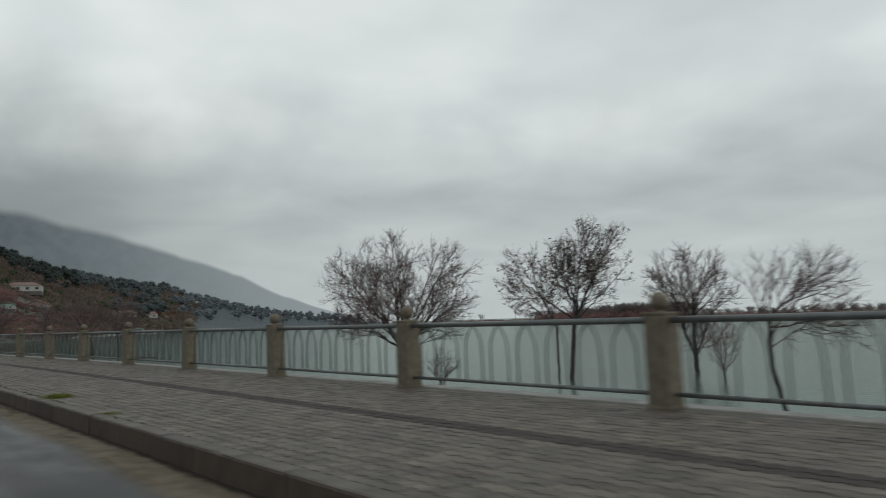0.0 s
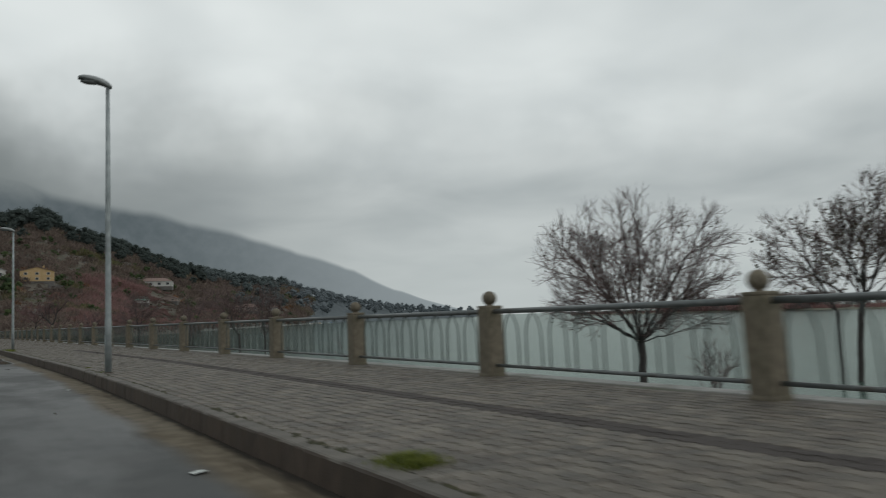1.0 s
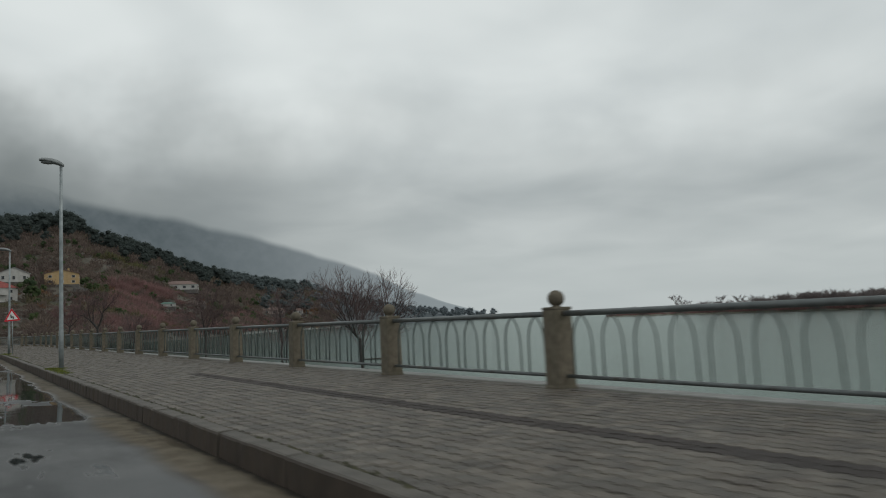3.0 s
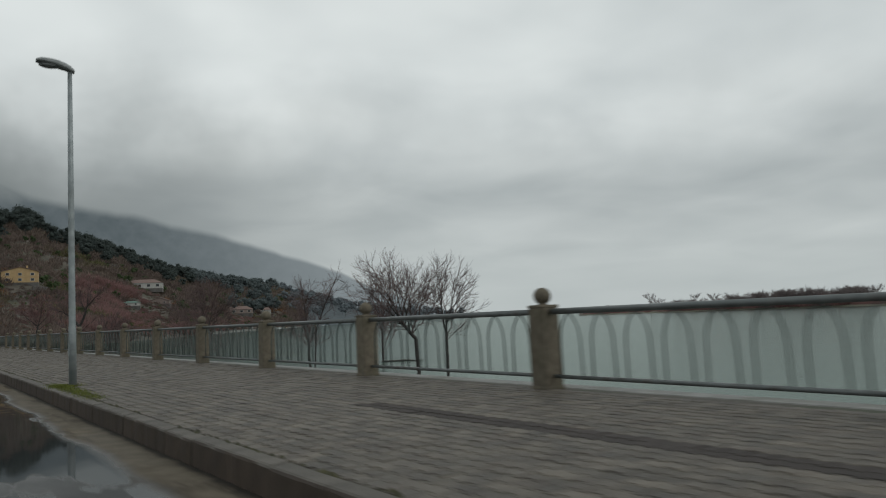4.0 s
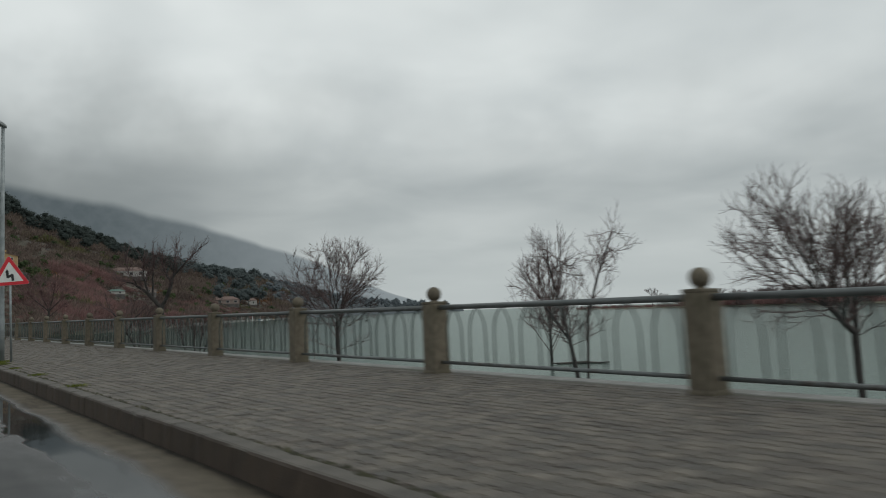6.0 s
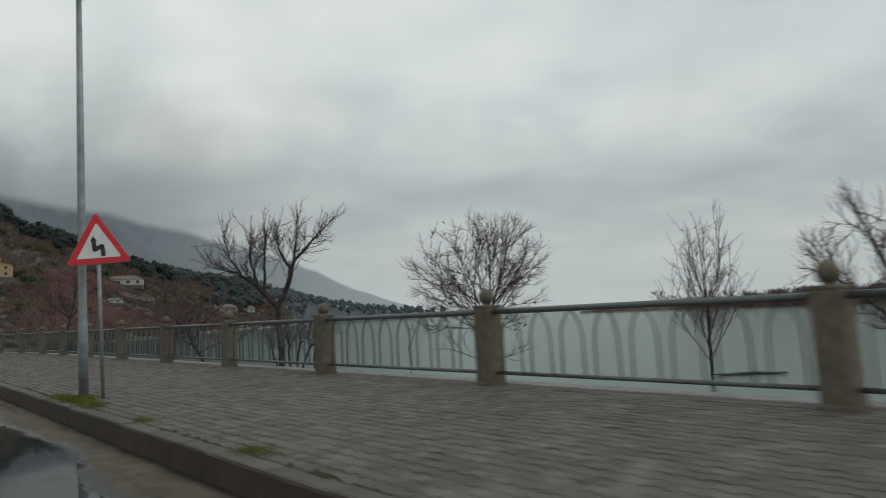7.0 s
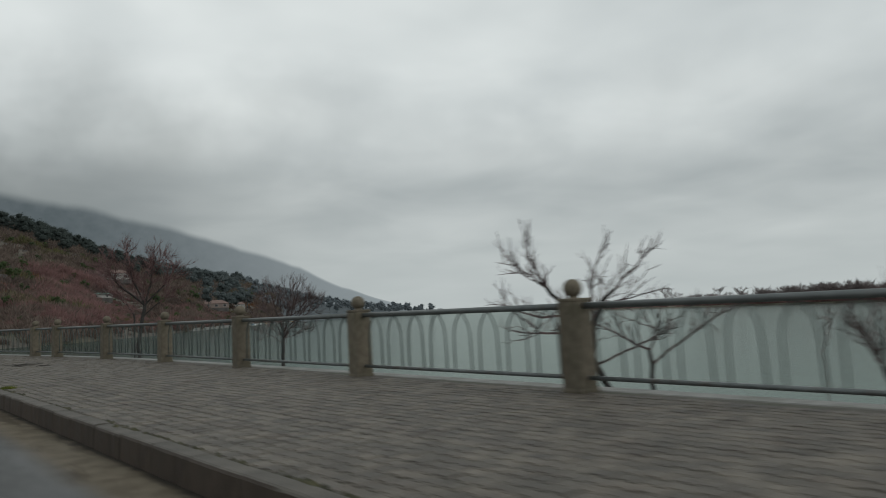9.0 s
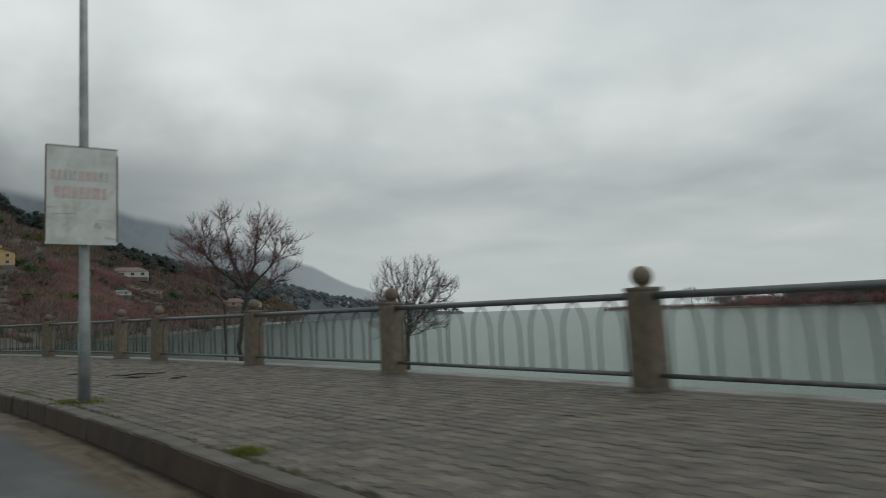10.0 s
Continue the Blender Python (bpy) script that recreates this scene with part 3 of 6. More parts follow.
mf = [(i * 21 + j, (i + 1) * 21 + j, (i + 1) * 21 + j + 1, i * 21 + j + 1) for i in range(159) for j in range(20)]
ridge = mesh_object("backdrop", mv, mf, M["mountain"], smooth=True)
uv = ridge.data.uv_layers.new(name="rise")
for loop in ridge.data.loops:
    uv.data[loop.index].uv = (loop.vertex_index // 21 / 159, loop.vertex_index % 21 / 20)
tagged(ridge, "blue-grey mountain with painted mist, fading into low cloud", "mountain", kind="structure")


# a low cloud bank lying over the mountain
cv, cf = [], []
for i in range(90):
    a = -70 + 180 * i / 89
    for j in range(12):
        r = 4800
        cv.append((-7 + r * math.sin(radians(a)), 21 + r * math.cos(radians(a)), -30 + j * 240))
cf = [(i * 12 + j, (i + 1) * 12 + j, (i + 1) * 12 + j + 1, i * 12 + j + 1) for i in range(89) for j in range(11)]
tagged(mesh_object("backdrop", cv, cf, M["cloud"], smooth=True), "low dark cloud bank over the mountain", "cloud", kind="structure")


HOUSES = (
    ((5.73, 3.3, -8, 36, 22, 12, 5, "yellow_wall", "clay_roof", 2, 3, "ochre-yellow gabled house on the hillside"), {"chimney": True}),
    ((2.85, 3.5, 4, 32, 20, 9, 7, "white_wall", "grey_roof", 1, 3, "white gabled house with a pale roof"), {}),
    ((1.75, 2.2, 14, 44, 22, 16, 8.5, "white_wall", "red_roof", 2, 3, "white two-storey house with a red roof and balcony"), {"hip": 6.0, "balcony": True}),
    ((13.27, 2.8, -20, 40, 18, 6.5, 4.5, "white_wall", "clay_roof", 1, 4, "long low white house with a clay roof"), {"hip": 6.0}),
    ((12.3, 1.62, -14, 20, 12, 3.6, 2, "white_wall", "green_roof", 1, 2, "small white shed with a green roof among red thickets"), {"hip": 3.0}),
    ((14.2, 1.72, -26, 22, 12, 3.6, 3.6, "pink_wall", "clay_roof", 1, 2, "small ochre cottage half hidden by shrubs"), {}),
    ((19.4, 0.86, -18, 36, 14, 5, 4, "pink_wall", "clay_roof", 1, 4, "long pale pink house near the water"), {"hip": 5.0}),
    ((21.3, 0.78, -22, 16, 10, 5, 3, "white_wall", "clay_roof", 1, 2, "small white boathouse by the shore"), {"hip": 3.0}),
)


# ---- vegetation ----
def tree_lines(seed, fork, envelope, limbs, step=0.28, side=8, fine=0.9, arch=0.25, sprout=0.0, sprout_len=0.7):
    """Grow a bare tree into an envelope of ellipsoids (x, y, z, rx, ry, rz): stems, radiating limbs, side branches and sprays. Returns nodes and their parents."""
    rng = np.random.default_rng(seed)
    E = np.array(envelope, float)
    nodes, par = [], []

    def add(p, k):
        nodes.append(np.array(p, float))
        par.append(k)
        return len(nodes) - 1

    tips = []
    for path in fork:
        line = path[1]
        if not nodes or path[0] == -1:
            prev = add(line[0], -1)
        else:
            prev = int(np.argmin([np.linalg.norm(n - np.array(line[0])) for n in nodes]))
        for p, q in zip(line, line[1:]):
            p, q = np.array(p, float), np.array(q, float)
            k = max(1, int(np.linalg.norm(q - p) / step))
            for i in range(1, k + 1):
                prev = add(p + (q - p) * i / k + rng.normal(size=3) * 0.012, prev)
        tips.append(prev)

    def reach(p, d, far):
        """How far one can go from p along d and still be in the crown."""
        t = np.arange(0.1, far, 0.12)
        q = p + t[:, None] * d
        inside = ((((q[:, None, :] - E[None, :, :3]) / E[None, :, 3:6]) ** 2).sum(axis=2) < 1).any(axis=1)
        return t[inside][-1] if inside.any() else 0.0

    def spray(k, d, length, level):
        """A branch from node k along d, with its own side shoots."""
        n = max(2, int(length / step))
        d = d / np.linalg.norm(d)
        start = k
        for i in range(n):
            d = d + rng.normal(size=3) * 0.07 + np.array([0, 0, 0.045])
            d /= np.linalg.norm(d)
            k = add(nodes[k] + d * length / n, k)
            if level < 2:
                if rng.random() < fine * length / n * 2.2:
                    turn_by = radians(rng.uniform(22, 48))
                    ax = np.cross(d, rng.normal(size=3))
                    ax /= np.linalg.norm(ax) + 1e-9
                    e = d * math.cos(turn_by) + ax * math.sin(turn_by)
                    L = min(reach(nodes[k], e, 4.0), length * rng.uniform(0.35, 0.7) * (1.15 - i / n))
                    if L > 0.2:
                        spray(k, e, L, level + 1)

    low = min(e[2] - e[5] for e in E) - 0.2
    for k in range(len(nodes)):       # shoots straight off the main limbs
        if sprout and par[k] >= 0 and nodes[k][2] > low:
            for _ in range(rng.poisson(sprout * step)):
                d = nodes[k] - nodes[par[k]]
                d = d / (np.linalg.norm(d) + 1e-9) + rng.normal(size=3) * 0.6 + np.array([0, 0, 0.35])
                spray(k, d, sprout_len * rng.uniform(0.5, 1.3), 1)
    share = np.cbrt(E[:, 3] * E[:, 4] * E[:, 5]) ** 2
    quota = np.maximum(1, np.round(share / share.sum() * limbs)).astype(int)
    for e, count in zip(E, quota):
        phase = rng.uniform(0, 6.28)
        for b in range(count):
            up = 1 - (b + 0.5) / count * 1.25
            flat = math.sqrt(max(0.0, 1 - min(1, abs(up)) ** 2))
            az = phase + b * 2.39996 + rng.normal() * 0.25
            d = np.array([flat * math.cos(az), flat * math.sin(az), up])
            goal = e[:3] + d * e[3:6] * rng.uniform(0.85, 1.02)
            tip = min(tips, key=lambda q: np.linalg.norm(nodes[q] - goal) + rng.random() * 0.5)
            for _ in range(rng.integers(0, 5)):
                if par[tip] >= 0 and nodes[par[tip]][2] > low and par[tip] not in tips:
                    tip = par[tip]
            a = nodes[tip]
            L = np.linalg.norm(goal - a)
            ctrl = a + (goal - a) * 0.42 + np.array([0, 0, L * arch * rng.uniform(-0.5, 0.7)])
            n = max(4, int(L / step))
            k = tip
            for i in range(1, n + 1):
                t = i / n
                p = a * (1 - t) ** 2 + 2 * ctrl * t * (1 - t) + goal * t * t + rng.normal(size=3) * 0.025
                prev = nodes[k]
                k = add(p, k)
                d = p - prev
                d /= np.linalg.norm(d) + 1e-9
                if t > 0.25 and rng.random() < side * (0.5 + t) * L / n / 3.2:
                    turn_by = radians(rng.uniform(24, 50))
                    ax = np.cross(d, rng.normal(size=3))
                    ax /= np.linalg.norm(ax) + 1e-9
                    v = d * math.cos(turn_by) + ax * math.sin(turn_by)
                    far = min(reach(p, v, 6.0), L * rng.uniform(0.3, 0.6) * (1.3 - t))
                    if far > 0.25:
                        spray(k, v, far, 0)
    return np.array(nodes), np.array(par), rng


def tree_meshes(P, par, rng, tip=0.008, power=2.3, twigs=2, twig_len=0.45, max_r=0.3):
    """Tubes for the limbs and thin shoots for the crown."""
    n = len(P)
    kids = np.zeros(n, int)
    area = np.zeros(n)
    for i in range(n - 1, -1, -1):
        if kids[i] == 0:
            area[i] = tip ** power
        if par[i] >= 0:
            kids[par[i]] += 1
            area[par[i]] += area[i]
    rad = np.minimum(area ** (1 / power), max_r)
    root = np.arange(n)
    for i in range(n):
        if par[i] >= 0:
            root[i] = root[par[i]]
    stems = sorted(set(root[par < 0]))
    limb, crown = [([], []) for _ in stems], ([], [])

    def stick(store, a, b, ra, rb, sides):
        d = b - a
        L = np.linalg.norm(d)
        if L < 1e-6:
            return
        d = d / L
        s = np.cross(d, [0.3, 0.5, 0.81])
        s /= np.linalg.norm(s)
        u = np.cross(d, s)
        base = len(store[0])
        for c, r in ((a, ra), (b, rb)):
            for j in range(sides):
                t = 2 * math.pi * j / sides
                store[0].append(c + (s * math.cos(t) + u * math.sin(t)) * r)
        for j in range(sides):
            k = (j + 1) % sides
            store[1].append((base + j, base + k, base + sides + k, base + sides + j))

    for i in range(n):
        p = par[i]
        if p < 0:
            continue
        big = rad[i] > 0.028
        stick(limb[stems.index(root[i])] if big else crown, P[p], P[i], min(rad[p], rad[i] * 1.25), rad[i], 7 if rad[i] > 0.06 else (5 if big else 3))
        if rad[i] < tip * 2.6:
            d = P[i] - P[p]
            d /= np.linalg.norm(d) + 1e-9
            for _ in range(twigs):
                v = d + rng.normal(size=3) * 0.42 + np.array([0, 0, 0.2])
                v /= np.linalg.norm(v)
                L = twig_len * rng.uniform(0.4, 1.1)
                mid = P[i] + v * L * 0.5
                stick(crown, P[i], mid, tip * 0.75, tip * 0.6, 3)
                v2 = v + rng.normal(size=3) * 0.25 + np.array([0, 0, 0.2])
                stick(crown, mid, mid + v2 / np.linalg.norm(v2) * L * 0.5, tip * 0.6, tip * 0.4, 3)
    return limb, crown, rad


def bare_tree(name, at, seed, fork, envelope, count, label, step=0.28, twigs=2, tip=0.0085, twig_len=0.45, leaves=0, leaf_size=0.09, group="bare lakeside trees", max_r=0.3, power=2.3, side=8, fine=0.9, arch=0.25, sprout=0.0, sprout_len=0.7, twig="twig"):
    P, par, rng = tree_lines(seed, fork, envelope, max(4, min(34, count // 62)), step, side, fine, arch, sprout, sprout_len)
    limb, crown, rad = tree_meshes(P, par, rng, tip, power, twigs, twig_len, max_r)
    thing = empty(name, Matrix.Translation(at))
    for store in limb:
        if store[0]:
            mesh_object("trunk", store[0], store[1], M["bark"], thing, "dark wet trunk and limbs", smooth=True)
    mesh_object("crown", crown[0], crown[1], M[twig], thing, "bare thin twigs")
    if leaves:
        tips = np.nonzero(rad < tip * 2.2)[0]
        lv, lf = [], []
        for i in rng.choice(tips, leaves):
            c = P[i] + rng.normal(size=3) * 0.18
            a, b = rng.normal(size=3), rng.normal(size=3)
            a *= leaf_size / np.linalg.norm(a)
            b *= leaf_size * 0.7 / np.linalg.norm(b)
            k = len(lv)
            lv += [c - a, c + b * 0.6, c + a, c - b * 0.6]
            lf.append((k, k + 1, k + 2, k + 3))
        mesh_object("leaves", lv, lf, M["old_leaf"], thing, "few withered brown leaves")
    return tagged(thing, label, "tree", group)


BED = WATER - 0.3

# trees along the shore; heights are above the pavement, roots below the water
bare_tree("bare_tree", (16.85, 27.1, 0), 11, [(-1, [(0, 0, BED), (0.1, 0, -0.9), (0.05, 0, -0.4)])],
          [(0.2, 0, 2.7, 4.7, 4.6, 3.4), (0, 0, 1.0, 4.2, 4.0, 1.5)], 1500, "broad bare tree with a rounded crown by the lake", leaves=500, twigs=3, max_r=0.16, side=8, tip=0.0075)
bare_tree("bare_tree", (25.6, 22.9, 0), 12, [(-1, [(-0.35, 0.28, BED), (-0.36, 0.28, 0.6)]), (-1, [(0.2, -0.16, BED), (0.42, -0.33, 0.3), (0.7, -0.55, 1.7)])],
          [(-1.1, 0.8, 3.5, 2.6, 2.6, 2.1), (1.7, -1.2, 4.4, 2.4, 2.4, 2.5), (0, 0, 2.2, 3.0, 3.0, 1.2)], 1300, "twin-stemmed bare tree with some dark leaves", leaves=1500, leaf_size=0.12, twigs=3, max_r=0.14)
bare_tree("bare_tree", (32.5, 18.65, 0), 13, [(-1, [(0, 0, BED), (0, 0, -1.5)]), (0, [(0, 0, -1.5), (-0.5, 0.3, -0.2), (-0.8, 0.5, 1.2)]), (0, [(0, 0, -1.5), (0.05, 0.05, 0.2), (0.1, 0, 2.0)]), (0, [(0, 0, -1.5), (0.5, -0.35, -0.2), (0.9, -0.6, 1.0)])],
          [(0, 0, 2.5, 3.0, 2.9, 2.9), (0, 0, 0.0, 2.7, 2.6, 1.4)], 1900, "dense bare willow standing in the lake", twigs=3, max_r=0.3, sprout=7, sprout_len=0.9, arch=0.05)
bare_tree("bare_tree", (13.3, 4.4, 0), 14, [(-1, [(0, 0, BED), (-0.2, 0.5, -0.6), (-0.2, 0.5, 0.9)])],
          [(0.15, -0.3, 2.0, 2.0, 1.9, 0.95), (0.4, -0.9, 0.9, 1.6, 1.6, 0.6), (0.4, -0.9, 0.0, 1.2, 1.2, 0.35)], 1100, "bare spreading tree with a bent trunk", twigs=3, sprout=4, tip=0.0075, max_r=0.13)
bare_tree("bare_shrub", (15.74, 22.67, 0), 15, [(-1, [(0, 0, BED), (0, 0, -1.9)])],
          [(0, 0, -1.2, 0.95, 0.95, 1.05)], 800, "small bare shrub standing in shallow water", step=0.18, tip=0.0075, twig_len=0.3)
bare_tree("bare_shrub", (29.0, 15.0, 0), 30, [(-1, [(0, 0, BED), (0, 0, -1.9)])],
          [(0, 0, -0.6, 1.0, 1.0, 1.5)], 700, "reddish upright shrub in shallow water", step=0.2, tip=0.008, twig_len=0.35, arch=0.0, twig="red_twig")
bare_tree("bare_shrub", (15.16, 104.2, 0), 16, [(-1, [(0, 0, BED), (0.05, 0, -1.3), (-0.04, 0.02, -0.6), (0.06, -0.03, 0.1)]), (0, [(-0.04, 0.02, -0.6), (0.12, -0.1, -0.2), (0.22, -0.2, 0.35)])],
          [(0.08, -0.05, 0.3, 0.3, 0.3, 0.4)], 60, "thin crooked bare sapling standing in the lake", step=0.2, tip=0.008, twig_len=0.3, max_r=0.035)
bare_tree("bare_shrub", (4.2, 29.4, 0), 17, [(-1, [(0, 0, BED), (0.2, 0, -1.0)])],
          [(0, 0, -0.2, 1.1, 1.2, 0.8)], 60, "sparse bare shrub behind the railing", step=0.2, tip=0.006, twig_len=0.35, twigs=1)
bare_tree("bare_tree", (14.03, 70.02, 0), 18, [(-1, [(0.1, 0, BED), (-0.05, 0, 0.0)]), (0, [(-0.05, 0, 0.0), (-0.6, 0.45, 0.9)])],
          [(-1.0, 0.8, 2.45, 2.4, 2.2, 2.15), (-0.8, 0.6, 0.7, 2.0, 1.9, 0.8), (0.5, -0.4, 2.2, 1.2, 1.2, 1.5)], 1450, "bare tree with spreading ascending limbs", leaves=120, leaf_size=0.05, twigs=2, side=12, tip=0.0075, arch=0.05, max_r=0.095)
bare_tree("bare_tree", (16.8, 71.3, 0), 19, [(-1, [(0, 0, BED), (0, 0, 0.1), (0.05, 0, 1.2)])],
          [(0.2, -0.1, 2.7, 1.6, 1.6, 1.8), (0.7, -0.55, 1.6, 1.6, 1.5, 1.0), (0.4, -0.3, 0.4, 1.7, 1.6, 0.6)], 900, "upright bare tree with a straight trunk", leaves=60, leaf_size=0.05, twigs=2, side=12, tip=0.0075, arch=0.05, max_r=0.095)
bare_tree("bare_tree", (12.0, 78.2, 0), 20, [(-1, [(0.05, 0, BED), (0.0, 0.3, -0.9), (0.2, 0.75, -0.15)]), (0, [(0.2, 0.75, -0.15), (0.5, 2.0, 0.9), (0.8, 3.2, 1.8)]), (0, [(0.2, 0.75, -0.15), (0.4, 1.4, 1.5), (0.4, 2.0, 3.1)]), (-1, [(0.1, -0.1, BED), (0.3, -0.1, 0.6), (0.9, -0.2, 2.1), (1.6, -0.3, 3.6)])],
          [(0.8, 3.1, 1.9, 1.0, 1.0, 0.9), (0.4, 1.8, 2.6, 1.2, 1.3, 1.2), (1.2, -0.2, 2.8, 1.1, 1.1, 1.1), (0.4, 1.2, 0.4, 1.5, 1.6, 0.6), (0.7, 0.5, 1.8, 1.2, 1.2, 1.2)], 1900, "slender leaning bare tree in the water", twigs=3, sprout=8, tip=0.0075, side=11)
fan = [(-1, [(0, 0, BED), (0, 0, -1.9)]), (0, [(0, 0, -1.9), (0.05, 0, 2.0), (0.1, 0, 4.7)])]
fan += [(0, [(0, 0, -2.0 + 0.17 * k), (math.cos(k * 2.4) * 0.75, math.sin(k * 2.4) * 0.75, -0.9 + 0.2 * k), (math.cos(k * 2.4) * (2.1 - 0.07 * k), math.sin(k * 2.4) * (2.1 - 0.07 * k), 1.1 + 0.19 * k)]) for k in range(20)]
bare_tree("bare_tree", (25.9, 93.8, 0), 21, fan, [(0, 0, 2.0, 1.9, 1.9, 2.6), (0, 0, 4.6, 1.1, 1.1, 2.0)], 460, "narrow upright bare poplar in the lake", twigs=2, sprout=3.4, sprout_len=1.1, tip=0.0065, side=5, max_r=0.09, twig_len=0.32)
bare_tree("bare_tree", (10.45, 92.4, 0), 22, [(-1, [(0.1, 0, BED), (0, 0, -0.5)]), (0, [(0, 0, -0.5), (-0.05, 0, 1.0)])],
          [(-0.1, 0, 2.6, 2.8, 2.6, 2.0), (-0.1, 0, 0.9, 2.7, 2.5, 1.2), (-0.2, 0, -0.3, 1.8, 1.6, 0.5)], 1500, "broad bare tree with fine twigs by the quay", leaves=150, twigs=3, tip=0.0065, side=11, arch=0.22, max_r=0.12)
bare_tree("bare_tree", (1.88, 91.08, 0), 23, [(-1, [(0.05, -0.05, BED), (0.02, 0.0, 0.2), (-0.02, 0.03, 1.45)]), (0, [(-0.02, 0.03, 1.45), (-0.45, 0.36, 2.05), (-0.9, 0.7, 2.45), (-1.6, 1.2, 2.65)]), (0, [(-0.45, 0.36, 2.05), (-0.6, 0.45, 2.7), (-0.6, 0.45, 3.5)]), (0, [(-0.8, 0.6, 2.4), (-1.05, 0.82, 2.85), (-1.15, 0.9, 3.45)]), (0, [(-0.02, 0.03, 1.45), (0.2, -0.16, 2.0), (0.34, -0.27, 2.7), (0.7, -0.55, 3.15), (1.15, -0.9, 3.75)]), (0, [(0.3, -0.24, 2.45), (0.05, -0.02, 3.0), (0.0, 0.0, 3.7)]), (0, [(0.34, -0.27, 2.7), (0.42, -0.33, 3.2), (0.45, -0.36, 3.85)]), (0, [(-0.3, 0.24, 1.9), (-0.3, 0.2, 2.6), (-0.25, 0.2, 3.5)])],
          [(-1.0, 0.8, 2.95, 0.9, 0.8, 0.65), (0.6, -0.46, 3.4, 0.9, 0.85, 0.55), (-0.15, 0.12, 3.1, 0.75, 0.7, 0.7)], 1300, "bare tree forking into two limbs beside the railing", step=0.13, tip=0.0065, twigs=2, twig_len=0.27, max_r=0.085, side=10, fine=1.3, power=2.0, arch=0.05, sprout=16, sprout_len=0.55)
bare_tree("bare_shrub", (3.88, 102.84, 0), 24, [(-1, [(0.2, -0.2, BED), (0.05, 0, -0.5), (-0.57, 0.22, 0.9), (-1.0, 0.39, 1.4), (-1.5, 0.6, 1.8), (-1.75, 0.7, 1.85)]), (0, [(-1.0, 0.39, 1.4), (-1.2, 0.47, 1.8), (-1.35, 0.5, 2.1)]), (0, [(-0.15, 0.05, 0.2), (-0.15, 0.1, 1.2), (-0.1, 0.05, 1.6), (0.0, -0.03, 1.95)]), (0, [(-0.57, 0.22, 0.9), (-1.15, 0.42, 0.85), (-1.8, 0.65, 1.1)]), (0, [(-0.15, 0.05, 0.1), (-0.8, 0.32, 0.55), (-1.45, 0.55, 0.6)]), (0, [(-0.3, 0.12, 0.45), (0.0, -0.05, 1.1), (0.45, -0.28, 1.6), (0.85, -0.5, 2.0)]), (0, [(-0.1, 0.02, 0.0), (0.45, -0.3, 0.25), (1.1, -0.7, 0.55)]), (0, [(0.0, -0.05, 1.1), (0.5, -0.3, 1.15), (1.0, -0.6, 1.3)])],
          [(-1.25, 0.5, 1.65, 0.5, 0.5, 0.4), (-0.05, 0.05, 1.65, 0.45, 0.45, 0.35), (-1.0, 0.4, 0.9, 0.85, 0.7, 0.4), (0.65, -0.4, 1.7, 0.5, 0.5, 0.4), (0.8, -0.5, 0.8, 0.6, 0.6, 0.35)], 560, "sparse bare leaning sapling behind the railing", step=0.16, tip=0.008, twigs=2, twig_len=0.25, power=2.0, side=4, fine=0.5, max_r=0.06, sprout=9, sprout_len=0.4)
bare_tree("bare_shrub", (4.65, 102.4, 0), 25, [(-1, [(0, 0, BED), (0, 0, -0.1), (0.0, 0, 0.15)]), (0, [(0, 0, -0.1), (0.4, -0.45, 0.35), (0.8, -0.9, 0.75)]), (0, [(0, 0, 0.1), (-0.35, 0.4, 0.5), (-0.8, 0.9, 0.8)]), (0, [(0, 0, 0.15), (0.1, -0.1, 0.5), (0.15, -0.15, 0.95)])],
          [(0.6, -0.65, 0.8, 0.55, 0.55, 0.35), (-0.5, 0.55, 0.8, 0.55, 0.55, 0.32)], 360, "low forked bare sapling behind the railing", step=0.16, tip=0.008, twigs=2, twig_len=0.25, power=2.0, side=4, fine=0.5, max_r=0.055, sprout=13, sprout_len=0.45)
bare_tree("bare_shrub", (5.5, 98.05, 0), 26, [(-1, [(0, 0, BED), (0, 0, -0.9), (-0.05, 0.05, 0.8)]), (-1, [(0.3, -0.3, BED), (0.35, -0.35, -0.6), (0.55, -0.6, 0.1), (1.1, -1.2, 0.5)]), (-1, [(-0.2, 0.2, BED), (-0.35, 0.35, -0.6), (-0.6, 0.65, 0.5)]), (-1, [(0.15, -0.15, BED), (0.2, -0.2, -0.5), (0.35, -0.4, 0.8)]), (-1, [(0.6, -0.65, BED), (0.65, -0.7, -0.2), (0.75, -0.85, 0.9)])],
          [(-0.5, 0.55, 0.65, 0.75, 0.75, 0.65), (0.7, -0.75, 0.6, 0.9, 0.9, 0.6), (0.1, -0.1, 1.0, 0.6, 0.6, 0.5)], 1500, "bushy many-stemmed bare shrub behind the railing", step=0.17, tip=0.0065, twigs=2, twig_len=0.3, power=2.0, side=7, max_r=0.042, sprout=20, sprout_len=0.55)
bare_tree("bare_tree", (11.8, 131.6, 0), 27, [(-1, [(0, 0, BED), (0, 0, -0.3)]), (0, [(0, 0, -0.3), (0.1, 0, 1.0)])],
          [(0.3, 0, 1.9, 2.2, 2.0, 1.5), (0.2, 0, 0.4, 1.9, 1.8, 0.8)], 1200, "small rounded bare tree beyond the railing", twigs=3, side=11, tip=0.0088)
